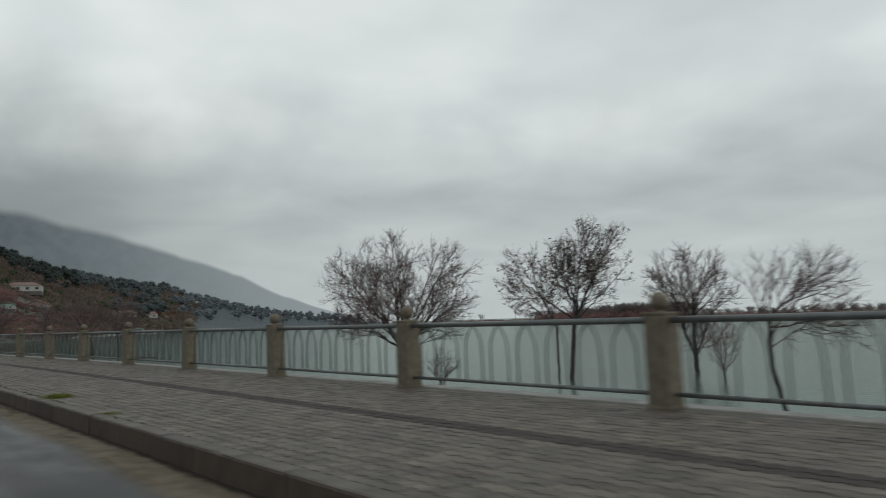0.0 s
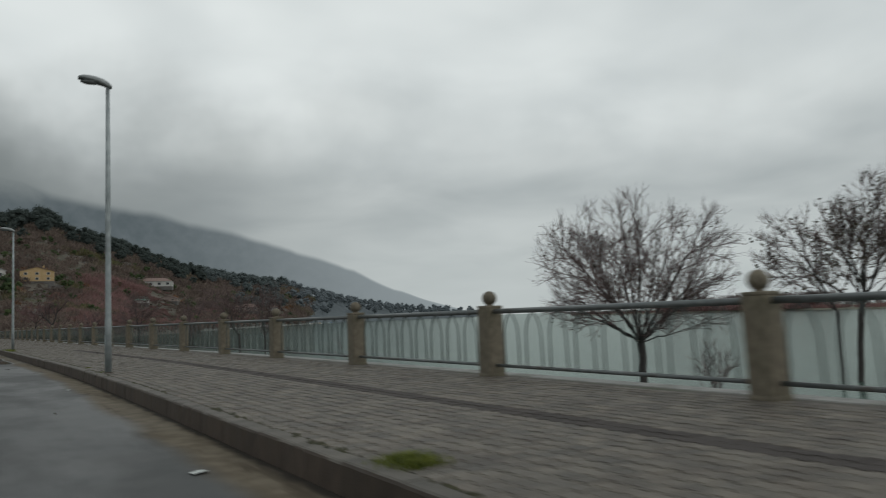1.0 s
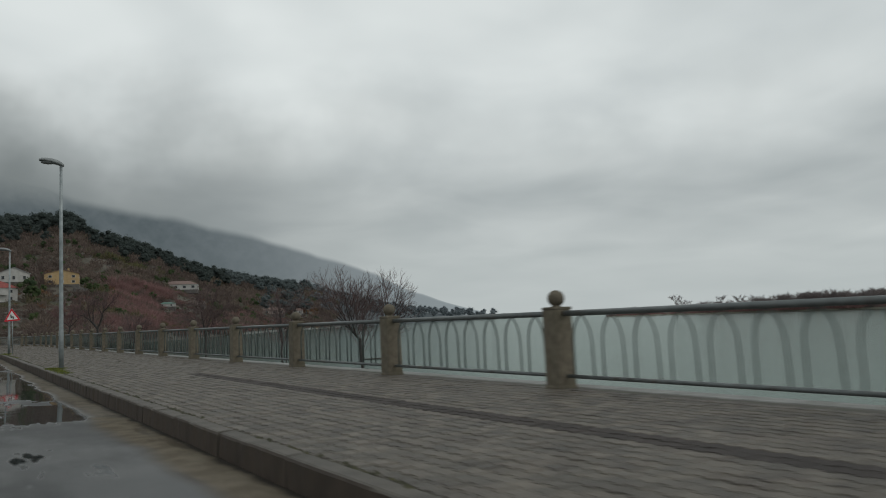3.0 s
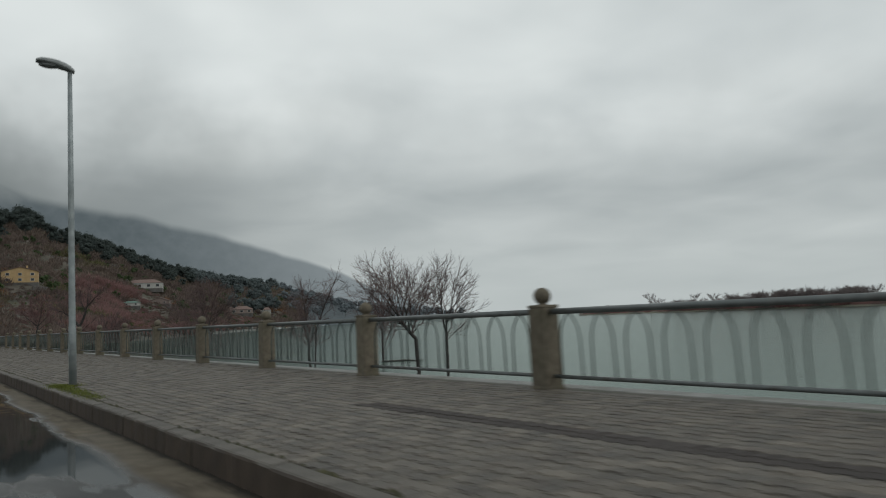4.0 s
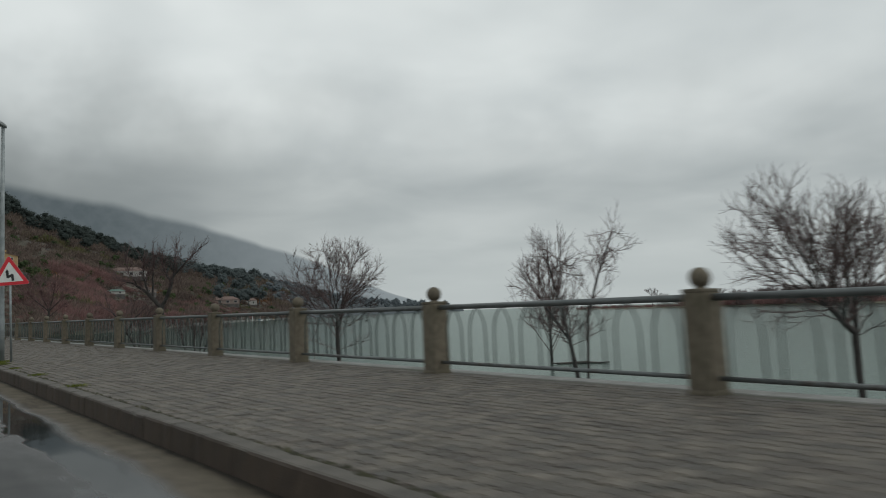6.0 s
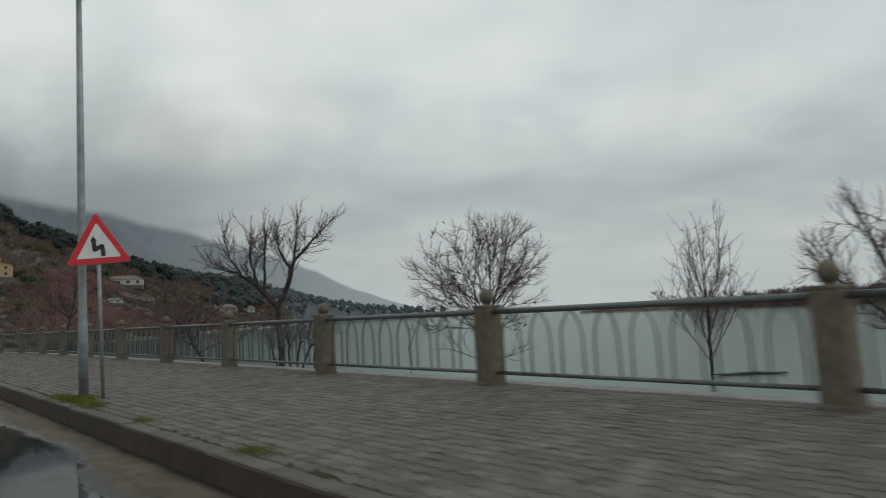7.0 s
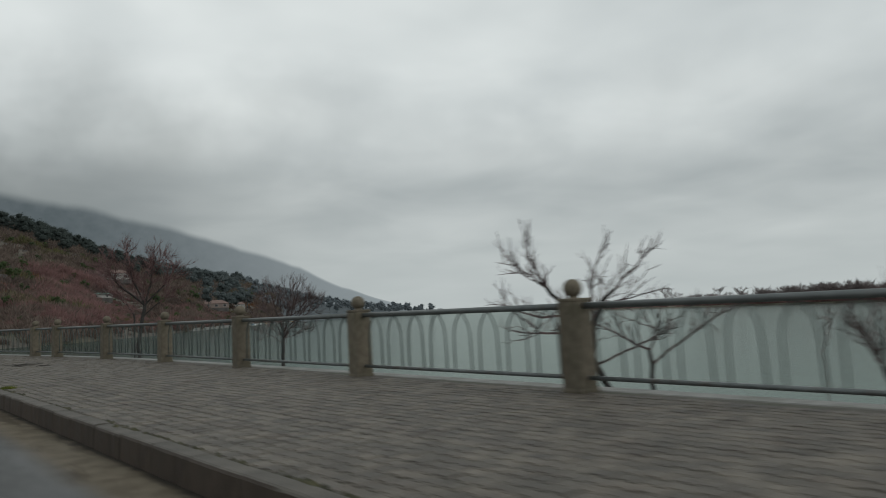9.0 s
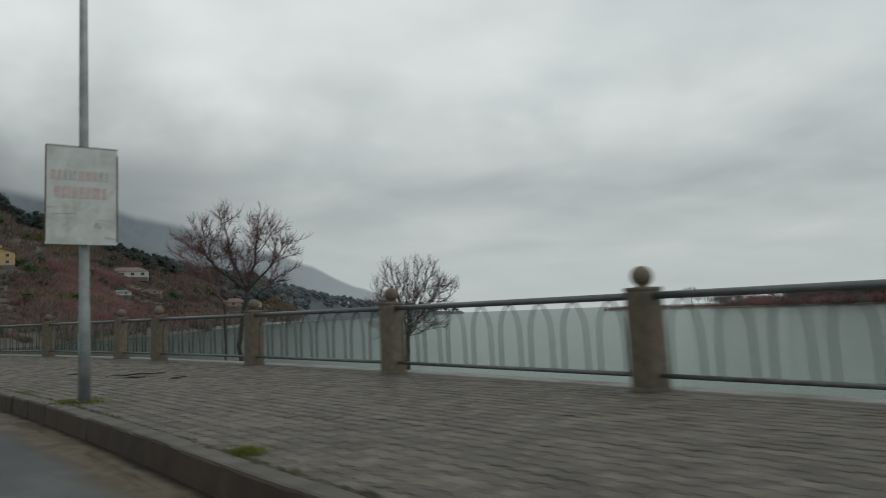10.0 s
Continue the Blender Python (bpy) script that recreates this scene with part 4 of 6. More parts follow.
bare_tree("bare_tree", (4.25, 131.0, 0), 28, [(-1, [(0.3, -0.2, BED), (-0.2, 0.1, 0.0), (0.1, -0.05, 2.0)]), (0, [(0.1, -0.05, 2.0), (-0.9, 0.4, 2.9), (-1.6, 0.7, 3.8)]), (0, [(0.1, -0.05, 2.0), (-0.4, 0.15, 3.2), (-0.6, 0.3, 4.5)]), (0, [(0.1, -0.05, 2.0), (0.4, -0.2, 3.3), (0.5, -0.25, 4.5)]), (0, [(0.1, -0.05, 2.0), (0.9, -0.4, 2.9), (1.4, -0.6, 3.7)]), (0, [(0.0, 0.0, 1.6), (-0.8, 0.3, 2.2), (-1.5, 0.6, 2.6)]), (0, [(0.05, 0.0, 1.5), (0.7, -0.3, 2.1), (1.3, -0.5, 2.5)])],
          [(-1.3, 0.55, 3.6, 1.25, 1.4, 1.05), (1.1, -0.45, 3.5, 1.25, 1.4, 1.05), (-0.2, 0.1, 4.2, 1.6, 1.6, 1.05), (-0.1, 0.0, 2.9, 1.8, 1.6, 0.7)], 2600, "reddish bare tree with a vase-shaped crown", twigs=5, max_r=0.085, sprout=10, sprout_len=0.45, side=11, tip=0.0078, twig="red_twig", twig_len=0.42)
bare_tree("bare_tree", (4.9, 134.5, 0), 29, [(-1, [(0, 0, BED), (0, 0, 1.6)])],
          [(-0.9, 0.6, 3.6, 1.3, 1.3, 1.1), (-0.5, 0.3, 2.9, 1.1, 1.1, 0.6)], 380, "reddish bare tree with a slim trunk", twigs=2, max_r=0.1, twig="red_twig")


def clump(rng, n, size, flat=0.7, tri=0.35):
    """A loose cloud of small leaf faces, with gaps, as an array of triangles."""
    d = rng.normal(size=(n, 3))
    d /= np.linalg.norm(d, axis=1)[:, None]
    c = d * (rng.random(n) ** 0.45)[:, None] * np.array([1, 1, flat]) * size
    a = rng.normal(size=(n, 3, 3)) * tri * size
    return c[:, None, :] + a


def lump(rng, size, flat):
    """A rough rounded mass of needles with loose sprays round its rim."""
    bm = bmesh.new()
    bmesh.ops.create_icosphere(bm, subdivisions=1, radius=size * 0.7)
    for v in bm.verts:
        v.co *= rng.uniform(0.86, 1.1)
        v.co.z *= flat
    mass = np.array([[list(v.co) for v in f.verts] for f in bm.faces])
    bm.free()
    return np.concatenate([mass, clump(rng, 78, size * 1.12, flat, 0.093)])


def pine_tris(rng, h, w):
    """One far pine: a bare stem, a few limbs and a layered umbrella crown."""
    out = [np.array([[[-0.02, 0, 0], [0.02, 0, 0], [0, 0, h * 0.9]], [[0, -0.02, 0], [0, 0.02, 0], [0, 0, h * 0.9]]])]
    for k in range(6):
        z = h * (0.42 + 0.44 * (k + rng.uniform(0, 1)) / 6)
        r = w * (1.2 - abs(z / h - 0.66) * 1.9) * rng.uniform(0.3, 0.95)
        ang = k * 2.4 + rng.uniform(-0.5, 0.5)
        c = np.array([r * math.cos(ang) * 0.75, r * math.sin(ang) * 0.75, z])
        out.append(lump(rng, w * rng.uniform(0.42, 0.66), 0.8) + c)
        out.append(np.array([[[0, 0, z * 0.8 - 0.012], [0, 0, z * 0.8 + 0.012], list(c)]]))
    return np.concatenate(out)


def bush_tris(rng, h, w, n=135, thick=0.035):
    """A far bare bush: thin shoots fanning up from a broad base."""
    az = rng.uniform(0, 6.28, n)
    out = rng.random(n) ** 0.6
    base = np.stack([np.cos(az) * out * w * 0.75, np.sin(az) * out * w * 0.75, rng.uniform(0.0, 0.75, n) * h * (1 - 0.6 * out)], axis=1)
    lean = np.stack([np.cos(az) * 0.45, np.sin(az) * 0.45, np.full(n, 0.8)], axis=1) + rng.normal(size=(n, 3)) * 0.3
    lean /= np.linalg.norm(lean, axis=1)[:, None]
    top = base + lean * rng.uniform(0.15, 0.42, n)[:, None] * h
    across = np.cross(lean, rng.normal(size=(n, 3)))
    across *= thick / np.linalg.norm(across, axis=1)[:, None]
    return np.stack([base - across, base + across, top], axis=1)


def winter_tree_tris(rng):
    """A far leafless tree of unit height: trunk, fanned limbs and fine twigs."""
    out = []

    def stick(a, b, w):
        d = b - a
        across = np.cross(d, rng.normal(size=3))
        across *= w / np.linalg.norm(across)
        out.append([a - across, a + across, b])

    top = np.array([rng.normal() * 0.03, rng.normal() * 0.03, 0.8])
    stick(np.zeros(3), top, 0.02)
    for i in range(13):
        a = top * rng.uniform(0.3, 0.8)
        az = i * 2.4
        reach = rng.uniform(0.18, 0.36)
        b = a + np.array([math.cos(az) * reach, math.sin(az) * reach, rng.uniform(0.2, 0.45) * (1.15 - a[2])])
        stick(a, b, 0.009)
        for _ in range(17):
            c = a + (b - a) * rng.uniform(0.35, 1.0)
            stick(c, c + np.array([rng.normal() * 0.08, rng.normal() * 0.08, rng.uniform(0.02, 0.16)]), 0.007)
    return np.array(out)


def scatter(name, places, makers, mat, label, category):
    """Join many far plants into one mesh."""
    rng = np.random.default_rng(len(places) + 5)
    tris = []
    for (x, y, z), s in places:
        t = makers[rng.integers(len(makers))]
        a = rng.uniform(0, 6.28)
        R = np.array([[math.cos(a), -math.sin(a), 0], [math.sin(a), math.cos(a), 0], [0, 0, 1]])
        tris.append((t @ R.T) * s + np.array([x, y, z]))
    V = np.concatenate(tris).reshape(-1, 3)
    n = len(V)
    me = bpy.data.meshes.new(name)
    me.vertices.add(n)
    me.vertices.foreach_set("co", V.astype(np.float32).ravel())
    me.loops.add(n)
    me.loops.foreach_set("vertex_index", np.arange(n, dtype=np.int32))
    me.polygons.add(n // 3)
    me.polygons.foreach_set("loop_start", np.arange(0, n, 3, dtype=np.int32))
    me.polygons.foreach_set("loop_total", np.full(n // 3, 3, dtype=np.int32))
    me.materials.append(mat)
    me.update(calc_edges=True)
    return tagged(new(name, me), label, category, kind="stuff")


rng = np.random.default_rng(3)
pines = [pine_tris(rng, 1.0, 0.42) for _ in range(6)]
bushes = [bush_tris(rng, 0.85, 0.8) for _ in range(6)]
winter_trees = [winter_tree_tris(rng) for _ in range(6)]
thickets = [bush_tris(rng, 0.8, 0.9, 480, 0.014) for _ in range(5)]
shore_thickets = [bush_tris(rng, 0.8, 0.9, 200, 0.02) for _ in range(5)]


def on_hill(a, f):
    r0, r1 = lerp(SHORE_R, a), lerp(CREST_R, a)
    p = hill_point(a, r0 + (r1 - r0) * f)
    return (p[0], p[1], p[2] - 0.25)


def size_at(p, size):
    """Plants grow taller up the slope: a size for the crest, brought down with the range."""
    return size * (0.25 + 0.75 * math.hypot(p[0] - HILL_EYE[0], p[1] - HILL_EYE[1]) / 1000.0)


def house_place(a, elev):
    """How far up the slope, as a share, a house seen at that elevation stands."""
    r0, r1 = lerp(SHORE_R, a), lerp(CREST_R, a)
    r = r0
    while hill_height(a, r) < 1.06 + r * math.tan(radians(elev)) and r < r1:
        r += 1.0
    return (r - r0) / (r1 - r0)


HOUSE_PLACES = [(h[0][0], house_place(h[0][0], h[0][1])) for h in HOUSES]


def in_view(a, f):
    """Whether a plant there would stand right in front of a house."""
    return any(abs(a - b) < 1.0 and f < g + 0.015 for b, g in HOUSE_PLACES)


def open_spots(count, a0, a1, f0, f1, s0, s1, power=1.0):
    out = []
    while len(out) < count:
        a, f = rng.uniform(a0, a1), rng.uniform(f0, f1) ** power
        size = rng.uniform(s0, s1)
        if in_view(a, f):
            size *= 0.36
        p = on_hill(a, f)
        out.append((p, size_at(p, size)))
    return out


spots = []
for i in range(540):
    a = rng.uniform(-6, 37)
    f = 1.0 - abs(rng.normal()) * 0.13 if rng.random() < 0.75 else rng.uniform(0.5, 1.0)
    if f < 0.55 and a < 26:
        continue
    spots.append((on_hill(a, f), rng.uniform(11, 20) * min(1.0, max(0.4, (38 - a) / 13))))
for i in range(300):     # pine wood on the knoll and the lower far slope
    if i % 2:
        spots.append((on_hill(rng.uniform(-6, 6.8), rng.uniform(0.66, 1.03)), rng.uniform(13, 22)))
    else:
        spots.append((on_hill(rng.uniform(19, 36), rng.uniform(0.25, 1.0)), rng.uniform(12, 20)))
for i in range(190):     # the wood runs down the slope below the crest
    spots.append((on_hill(rng.uniform(7.4, 20), 1.0 - 0.32 * rng.random() ** 1.3), rng.uniform(10, 17)))


def bearing(p):
    return math.degrees(math.atan2(p[0][0] - HILL_EYE[0], p[0][1] - HILL_EYE[1]))


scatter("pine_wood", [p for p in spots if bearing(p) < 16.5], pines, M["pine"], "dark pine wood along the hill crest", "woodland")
scatter("middle_pine_wood", [p for p in spots if 16.5 <= bearing(p) < 22.4], pines, M["mid_wood"], "dark pine wood with mist painted into its grey-green colour", "woodland")
scatter("far_pine_wood", [p for p in spots if bearing(p) >= 22.4], pines, M["far_wood"], "pine wood on the far ridge with mist painted into its colour", "woodland")
spots = open_spots(2600, -5, 24, 0.03, 0.9, 8, 15, 1.4)
for a, g in HOUSE_PLACES:      # low growth in front of the houses
    for _ in range(150):
        p = on_hill(a + rng.uniform(-1.1, 1.1), rng.uniform(0.03, max(0.05, g - 0.015)))
        spots.append((p, size_at(p, rng.uniform(2.2, 4.0))))
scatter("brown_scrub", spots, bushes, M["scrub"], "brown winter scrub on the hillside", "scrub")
spots = open_spots(360, 8.6, 14, 0.02, 0.36, 9, 16) + open_spots(200, 5.5, 21, 0.02, 0.22, 8, 15)
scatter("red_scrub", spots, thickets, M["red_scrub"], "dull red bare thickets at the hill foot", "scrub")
spots = open_spots(150, 3, 23, 0.03, 0.34, 6, 10)
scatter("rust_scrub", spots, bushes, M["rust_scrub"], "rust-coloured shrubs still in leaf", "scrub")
spots = open_spots(230, -2, 24, 0.05, 0.6, 6, 11)
for a, elev, size in ((3.75, 2.3, 11), (4.1, 2.2, 8.5), (15.5, 1.0, 9.5), (15.9, 1.0, 7.5), (17.6, 0.9, 6.5)):      # broad dark crowns between the houses
    spots.append((on_hill(a, house_place(a, elev)), size))
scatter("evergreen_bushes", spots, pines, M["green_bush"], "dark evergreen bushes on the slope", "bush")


def rock_tris(rng):
    bm = bmesh.new()
    bmesh.ops.create_icosphere(bm, subdivisions=1, radius=0.6)
    out = []
    for v in bm.verts:
        v.co *= rng.uniform(0.6, 1.25)
        v.co.z *= 0.7
    for f in bm.faces:
        out.append([list(v.co) for v in f.verts])
    bm.free()
    return np.array(out)


rocks = [rock_tris(rng) for _ in range(5)]
spots = [(on_hill(rng.uniform(6.5, 17), rng.uniform(0.34, 0.9)), rng.uniform(0.6, 2.2)) for _ in range(620)]
scatter("hill_rocks", spots, rocks, M["rock"], "pale limestone outcrops on the slope", "rock")

def terrace_wall(a0, a1, elev, seed):
    """A low dry-stone wall following the slope."""
    r = np.random.default_rng(seed)
    v, f = [], []
    n = 14
    for i in range(n + 1):
        a = a0 + (a1 - a0) * i / n
        q = lerp(SHORE_R, a)
        while hill_height(a, q) < 1.06 + q * math.tan(radians(elev)) and q < lerp(CREST_R, a):
            q += 1.0
        x, y, z = hill_point(a, q)
        top = z + 1.2 + r.uniform(-0.2, 0.3)
        v += [(x, y - 0.4, z - 2), (x, y - 0.4, top), (x, y + 0.6, top), (x, y + 0.6, z - 2)]
    for i in range(n):
        k = i * 4
        f += [(k, k + 4, k + 5, k + 1), (k + 1, k + 5, k + 6, k + 2), (k + 2, k + 6, k + 7, k + 3)]
    return tagged(mesh_object("terrace_wall", v, f, M["rock"]), "low pale dry-stone terrace wall on the slope", "wall", "terrace walls")


for k, (a0, a1, elev) in enumerate(((8.6, 12.4, 2.75), (10.8, 13.6, 3.9), (6.4, 8.6, 2.9), (11.2, 12.6, 1.95))):
    terrace_wall(a0, a1, elev, 70 + k)


# far shore across the lake: low land with a tree belt
SHORE = ((452, 500), (424, 430), (408, 330), (380, 250), (330, 170), (285, 100), (250, 40), (225, -40), (210, -160))
sv, sf = [], []
for i in range(len(SHORE)):
    x, y = SHORE[i]
    for d, z in ((0, WATER - 0.5), (4, WATER + 0.5), (20, WATER + 1.2), (140, WATER + 2.0), (240, WATER - 0.6)):
        sv.append((x + d, y + d * 0.12, z))
sf = [(i * 5 + j, i * 5 + j + 1, (i + 1) * 5 + j + 1, (i + 1) * 5 + j) for i in range(len(SHORE) - 1) for j in range(4)]
tagged(mesh_object("far_shore", sv, sf, M["mud"]), "low far shore across the lake", "shore", kind="structure")


def on_shore(u, d):
    k = min(int(u), len(SHORE) - 2)
    f = u - k
    return (SHORE[k][0] * (1 - f) + SHORE[k + 1][0] * f + d, SHORE[k][1] * (1 - f) + SHORE[k + 1][1] * f + d * 0.12, WATER + 0.5)


spots = [(on_shore(rng.uniform(1.6, 3.2), rng.uniform(3, 25)), rng.uniform(6, 10)) for _ in range(170)] + [(on_shore(rng.uniform(3.2, 8), rng.uniform(3, 25)), rng.uniform(2.2, 4.5)) for _ in range(300)] + [(on_shore(rng.uniform(0, 1.7), rng.uniform(3, 25)), rng.uniform(2, 4)) for _ in range(110)]
scatter("red_shore_scrub", spots, shore_thickets, M["red_scrub"], "reddish bare thickets on the far shore", "scrub")
spots = [(on_shore(u, rng.uniform(8, 45)), 3.5 + (6.5 if u < 3.2 else 3.0) * rng.random() ** 1.7) for u in rng.uniform(1.3, 8, 480)]
spots += [(on_shore(u, rng.uniform(6, 40)), 7 + 5.5 * rng.random()) for u in rng.uniform(1.95, 3.3, 230)]
spots += [(on_shore(u, 14), h) for u, h in ((0.55, 9), (0.62, 7), (1.25, 15.5), (1.3, 12), (1.36, 11), (1.7, 13), (1.85, 14))]
scatter("shore_trees", spots, winter_trees, M["grey_twig"], "grey-brown bare trees on the far shore", "woodland")


# ---- houses on the hill ----
def house(at, yaw, w, d, h, roof_h, wall, roof, floors, columns, label, over=0.5, hip=0.0, balcony=False, chimney=False):
    """A rendered house with a gabled or hipped roof; its front looks along -y of its own axes."""
    thing = empty("house", Matrix.Translation(at) @ Matrix.Rotation(radians(yaw), 4, "Z"))
    base = 3.0
    wall, roof = M[wall], M[roof]
    part("wall", box(w, d, h, (0, 0, h / 2)), wall, thing)
    part("foundation", box(w - 0.1, d - 0.1, base, (0, 0, -base / 2)), M["rock"], thing, "dark stone foundation")
    if not hip:
        gv = [(-w / 2, -d / 2, h), (w / 2, -d / 2, h), (w / 2, d / 2, h), (-w / 2, d / 2, h), (0, -d / 2, h + roof_h), (0, d / 2, h + roof_h)]
        mesh_object("gable", gv, [(0, 1, 4), (2, 3, 5), (0, 4, 5, 3), (1, 2, 5, 4)], wall, thing)
    o, t = over, 0.22
    if hip:
        e = w / 2 - hip
        rv = [(-w / 2 - o, -d / 2 - o, h), (w / 2 + o, -d / 2 - o, h), (w / 2 + o, d / 2 + o, h), (-w / 2 - o, d / 2 + o, h), (-e, 0, h + roof_h), (e, 0, h + roof_h)]
        rf = [(0, 1, 5, 4), (1, 2, 5), (2, 3, 4, 5), (3, 0, 4), (3, 2, 1, 0)]
    else:
        s = roof_h / (w / 2)
        rv = []
        for y in (-d / 2 - o, d / 2 + o):
            rv += [(-w / 2 - o, y, h - o * s + 0.1), (0, y, h + roof_h + 0.1), (w / 2 + o, y, h - o * s + 0.1), (-w / 2 - o, y, h - o * s + 0.1 + t), (0, y, h + roof_h + 0.1 + t), (w / 2 + o, y, h - o * s + 0.1 + t)]
        rf = [(0, 1, 4, 3), (1, 2, 5, 4), (6, 9, 10, 7), (7, 10, 11, 8), (3, 4, 10, 9), (4, 5, 11, 10), (0, 6, 7, 1), (1, 7, 8, 2), (0, 3, 9, 6), (2, 8, 11, 5)]
    mesh_object("roof", rv, rf, roof, thing)
    if chimney:
        part("chimney", box(0.9, 0.9, 2.2, (w * 0.18, 0.3, h + roof_h * 0.7 + 0.6), 0.05), wall, thing)
    for fl in range(floors):
        z = (fl + 0.52) * h / floors
        for c in range(columns):
            x = -w / 2 + (c + 0.5) * w / columns
            win = part("window", box(w * 0.11, 0.24, h / floors * 0.5, (x, -d / 2, z), 0.03), M["white_wall"], thing, "white window surround")
            part("pane", box(w * 0.085, 0.1, h / floors * 0.42, (x, -d / 2 - 0.1, z), 0.01), M["window_dark"], win)
        for sx in (-1, 1):
            win = part("window", box(0.24, d * 0.14, h / floors * 0.46, (sx * w / 2, 0, z), 0.03), M["white_wall"], thing, "white window surround")
            part("pane", box(0.1, d * 0.11, h / floors * 0.38, (sx * (w / 2 + 0.1), 0, z), 0.01), M["window_dark"], win)
    if balcony:
        for fl in range(1, floors):
            z = fl * h / floors
            bal = part("balcony", box(w * 0.7, 1.5, 0.25, (-w * 0.1, -d / 2 - 0.75, z), 0.03), M["white_wall"], thing)
            part("parapet", box(w * 0.7, 0.15, 1.0, (-w * 0.1, -d / 2 - 1.43, z + 0.62), 0.02), M["white_wall"], bal)
    return tagged(thing, label, "house", "houses on the hillside")


def house_on_hill(a, elev, yaw, wide, deep, high, roof_high, *rest, **more):
    """A house on the slope at bearing a, where the hillside reaches that elevation; sizes in thousandths of its range."""
    r = lerp(SHORE_R, a)
    while hill_height(a, r) < 1.06 + r * math.tan(radians(elev)) and r < lerp(CREST_R, a):
        r += 1.0
    k = r / 1000.0
    p = hill_point(a, r)
    return house((p[0], p[1], p[2] + 0.2), yaw, wide * k, deep * k, high * k, roof_high * k, *rest, **more)


for spec in HOUSES:
    house_on_hill(*spec[0], **spec[1])


# ---- the little harbour at the hill foot ----
def boat(at, yaw, length, cover):
    thing = empty("boat", Matrix.Translation(at) @ Matrix.Rotation(radians(yaw), 4, "Z"))
    bm = bmesh.new()
    rings = []
    for t, w, sheer in ((0.0, 0.7, 0.5), (0.25, 1.0, 0.42), (0.6, 0.95, 0.45), (0.85, 0.55, 0.6), (1.0, 0.05, 0.8)):
        x = (t - 0.5) * length
        hw = w * length * 0.17
        rings.append([bm.verts.new(p) for p in ((x, -hw, sheer), (x, -hw * 0.7, -0.15), (x, hw * 0.7, -0.15), (x, hw, sheer))])
    for a, b in zip(rings, rings[1:]):
        for i in range(3):
            bm.faces.new((a[i], a[i + 1], b[i + 1], b[i]))
        bm.faces.new((a[3], a[0], b[0], b[3]))
    bm.faces.new(rings[0])
    bm.faces.new(rings[-1])
    part("hull", bm, M["boat_white"], thing)
    part("cover", box(length * 0.45, length * 0.26, 0.7, (-length * 0.1, 0, 0.75), 0.12), M[cover], thing, "tarpaulin cover")
    tube("mast", [(0.1 * length, 0, 0.4), (0.1 * length, 0, 0.4 + length * 0.8)], 0.06, M["boat_white"], thing, 6)
    return tagged(thing, "small moored boat with a cover and mast", "boat", "moored boats")


for i, (a, back, ln) in enumerate(((21.6, 7, 4.5), (22.2, 8, 5), (22.7, 10, 4.5), (23.3, 7, 6), (24.0, 9, 5), (24.8, 8, 5.5), (25.6, 9, 6))):
    r = lerp(SHORE_R, a) - back
    boat((HILL_EYE[0] + r * math.sin(radians(a)), HILL_EYE[1] + r * math.cos(radians(a)), WATER), 30 * i, ln, ("boat_blue", "board_white", "yellow_wall")[i % 3])
qv, qf = [], []
for k in range(21):
    a = 16.5 + k * 0.42
    for back, z in ((3, WATER - 1), (3, WATER + 1.3), (0, WATER + 1.3), (0, WATER - 1)):
        r = lerp(SHORE_R, a) - back
        qv.append((HILL_EYE[0] + r * math.sin(radians(a)), HILL_EYE[1] + r * math.cos(radians(a)), z))
qf = [(k * 4 + j, (k + 1) * 4 + j, (k + 1) * 4 + j + 1, k * 4 + j + 1) for k in range(20) for j in range(3)] + [(0, 1, 2, 3), (83, 82, 81, 80)]
tagged(mesh_object("harbour_wall", qv, qf, M["coping"]), "low pale harbour wall along the far shore", "wall", kind="structure")


def pavilion(a, r_back):
    r = lerp(SHORE_R, a) + r_back
    p = hill_point(a, r)
    thing = empty("pavilion", Matrix.Translation(p) @ Matrix.Rotation(radians(-20), 4, "Z"))
    rv = [(-7.5, -3, 2.9), (7.5, -3, 2.9), (7.5, 3, 2.9), (-7.5, 3, 2.9), (-6, 0, 4.0), (6, 0, 4.0)]
    mesh_object("roof", rv, [(0, 1, 5, 4), (1, 2, 5), (2, 3, 4, 5), (3, 0, 4), (3, 2, 1, 0)], M["green_roof"], thing, "green sheet roof")
    for x in (-7, -3.5, 0, 3.5, 7):
        for y in (-2.6, 2.6):
            tube("column", [(x, y, -3), (x, y, 2.95)], 0.12, M["boat_white"], thing, 6)
    return tagged(thing, "open pavilion with a green roof by the shore", "pavilion")


pavilion(20.3, 9)


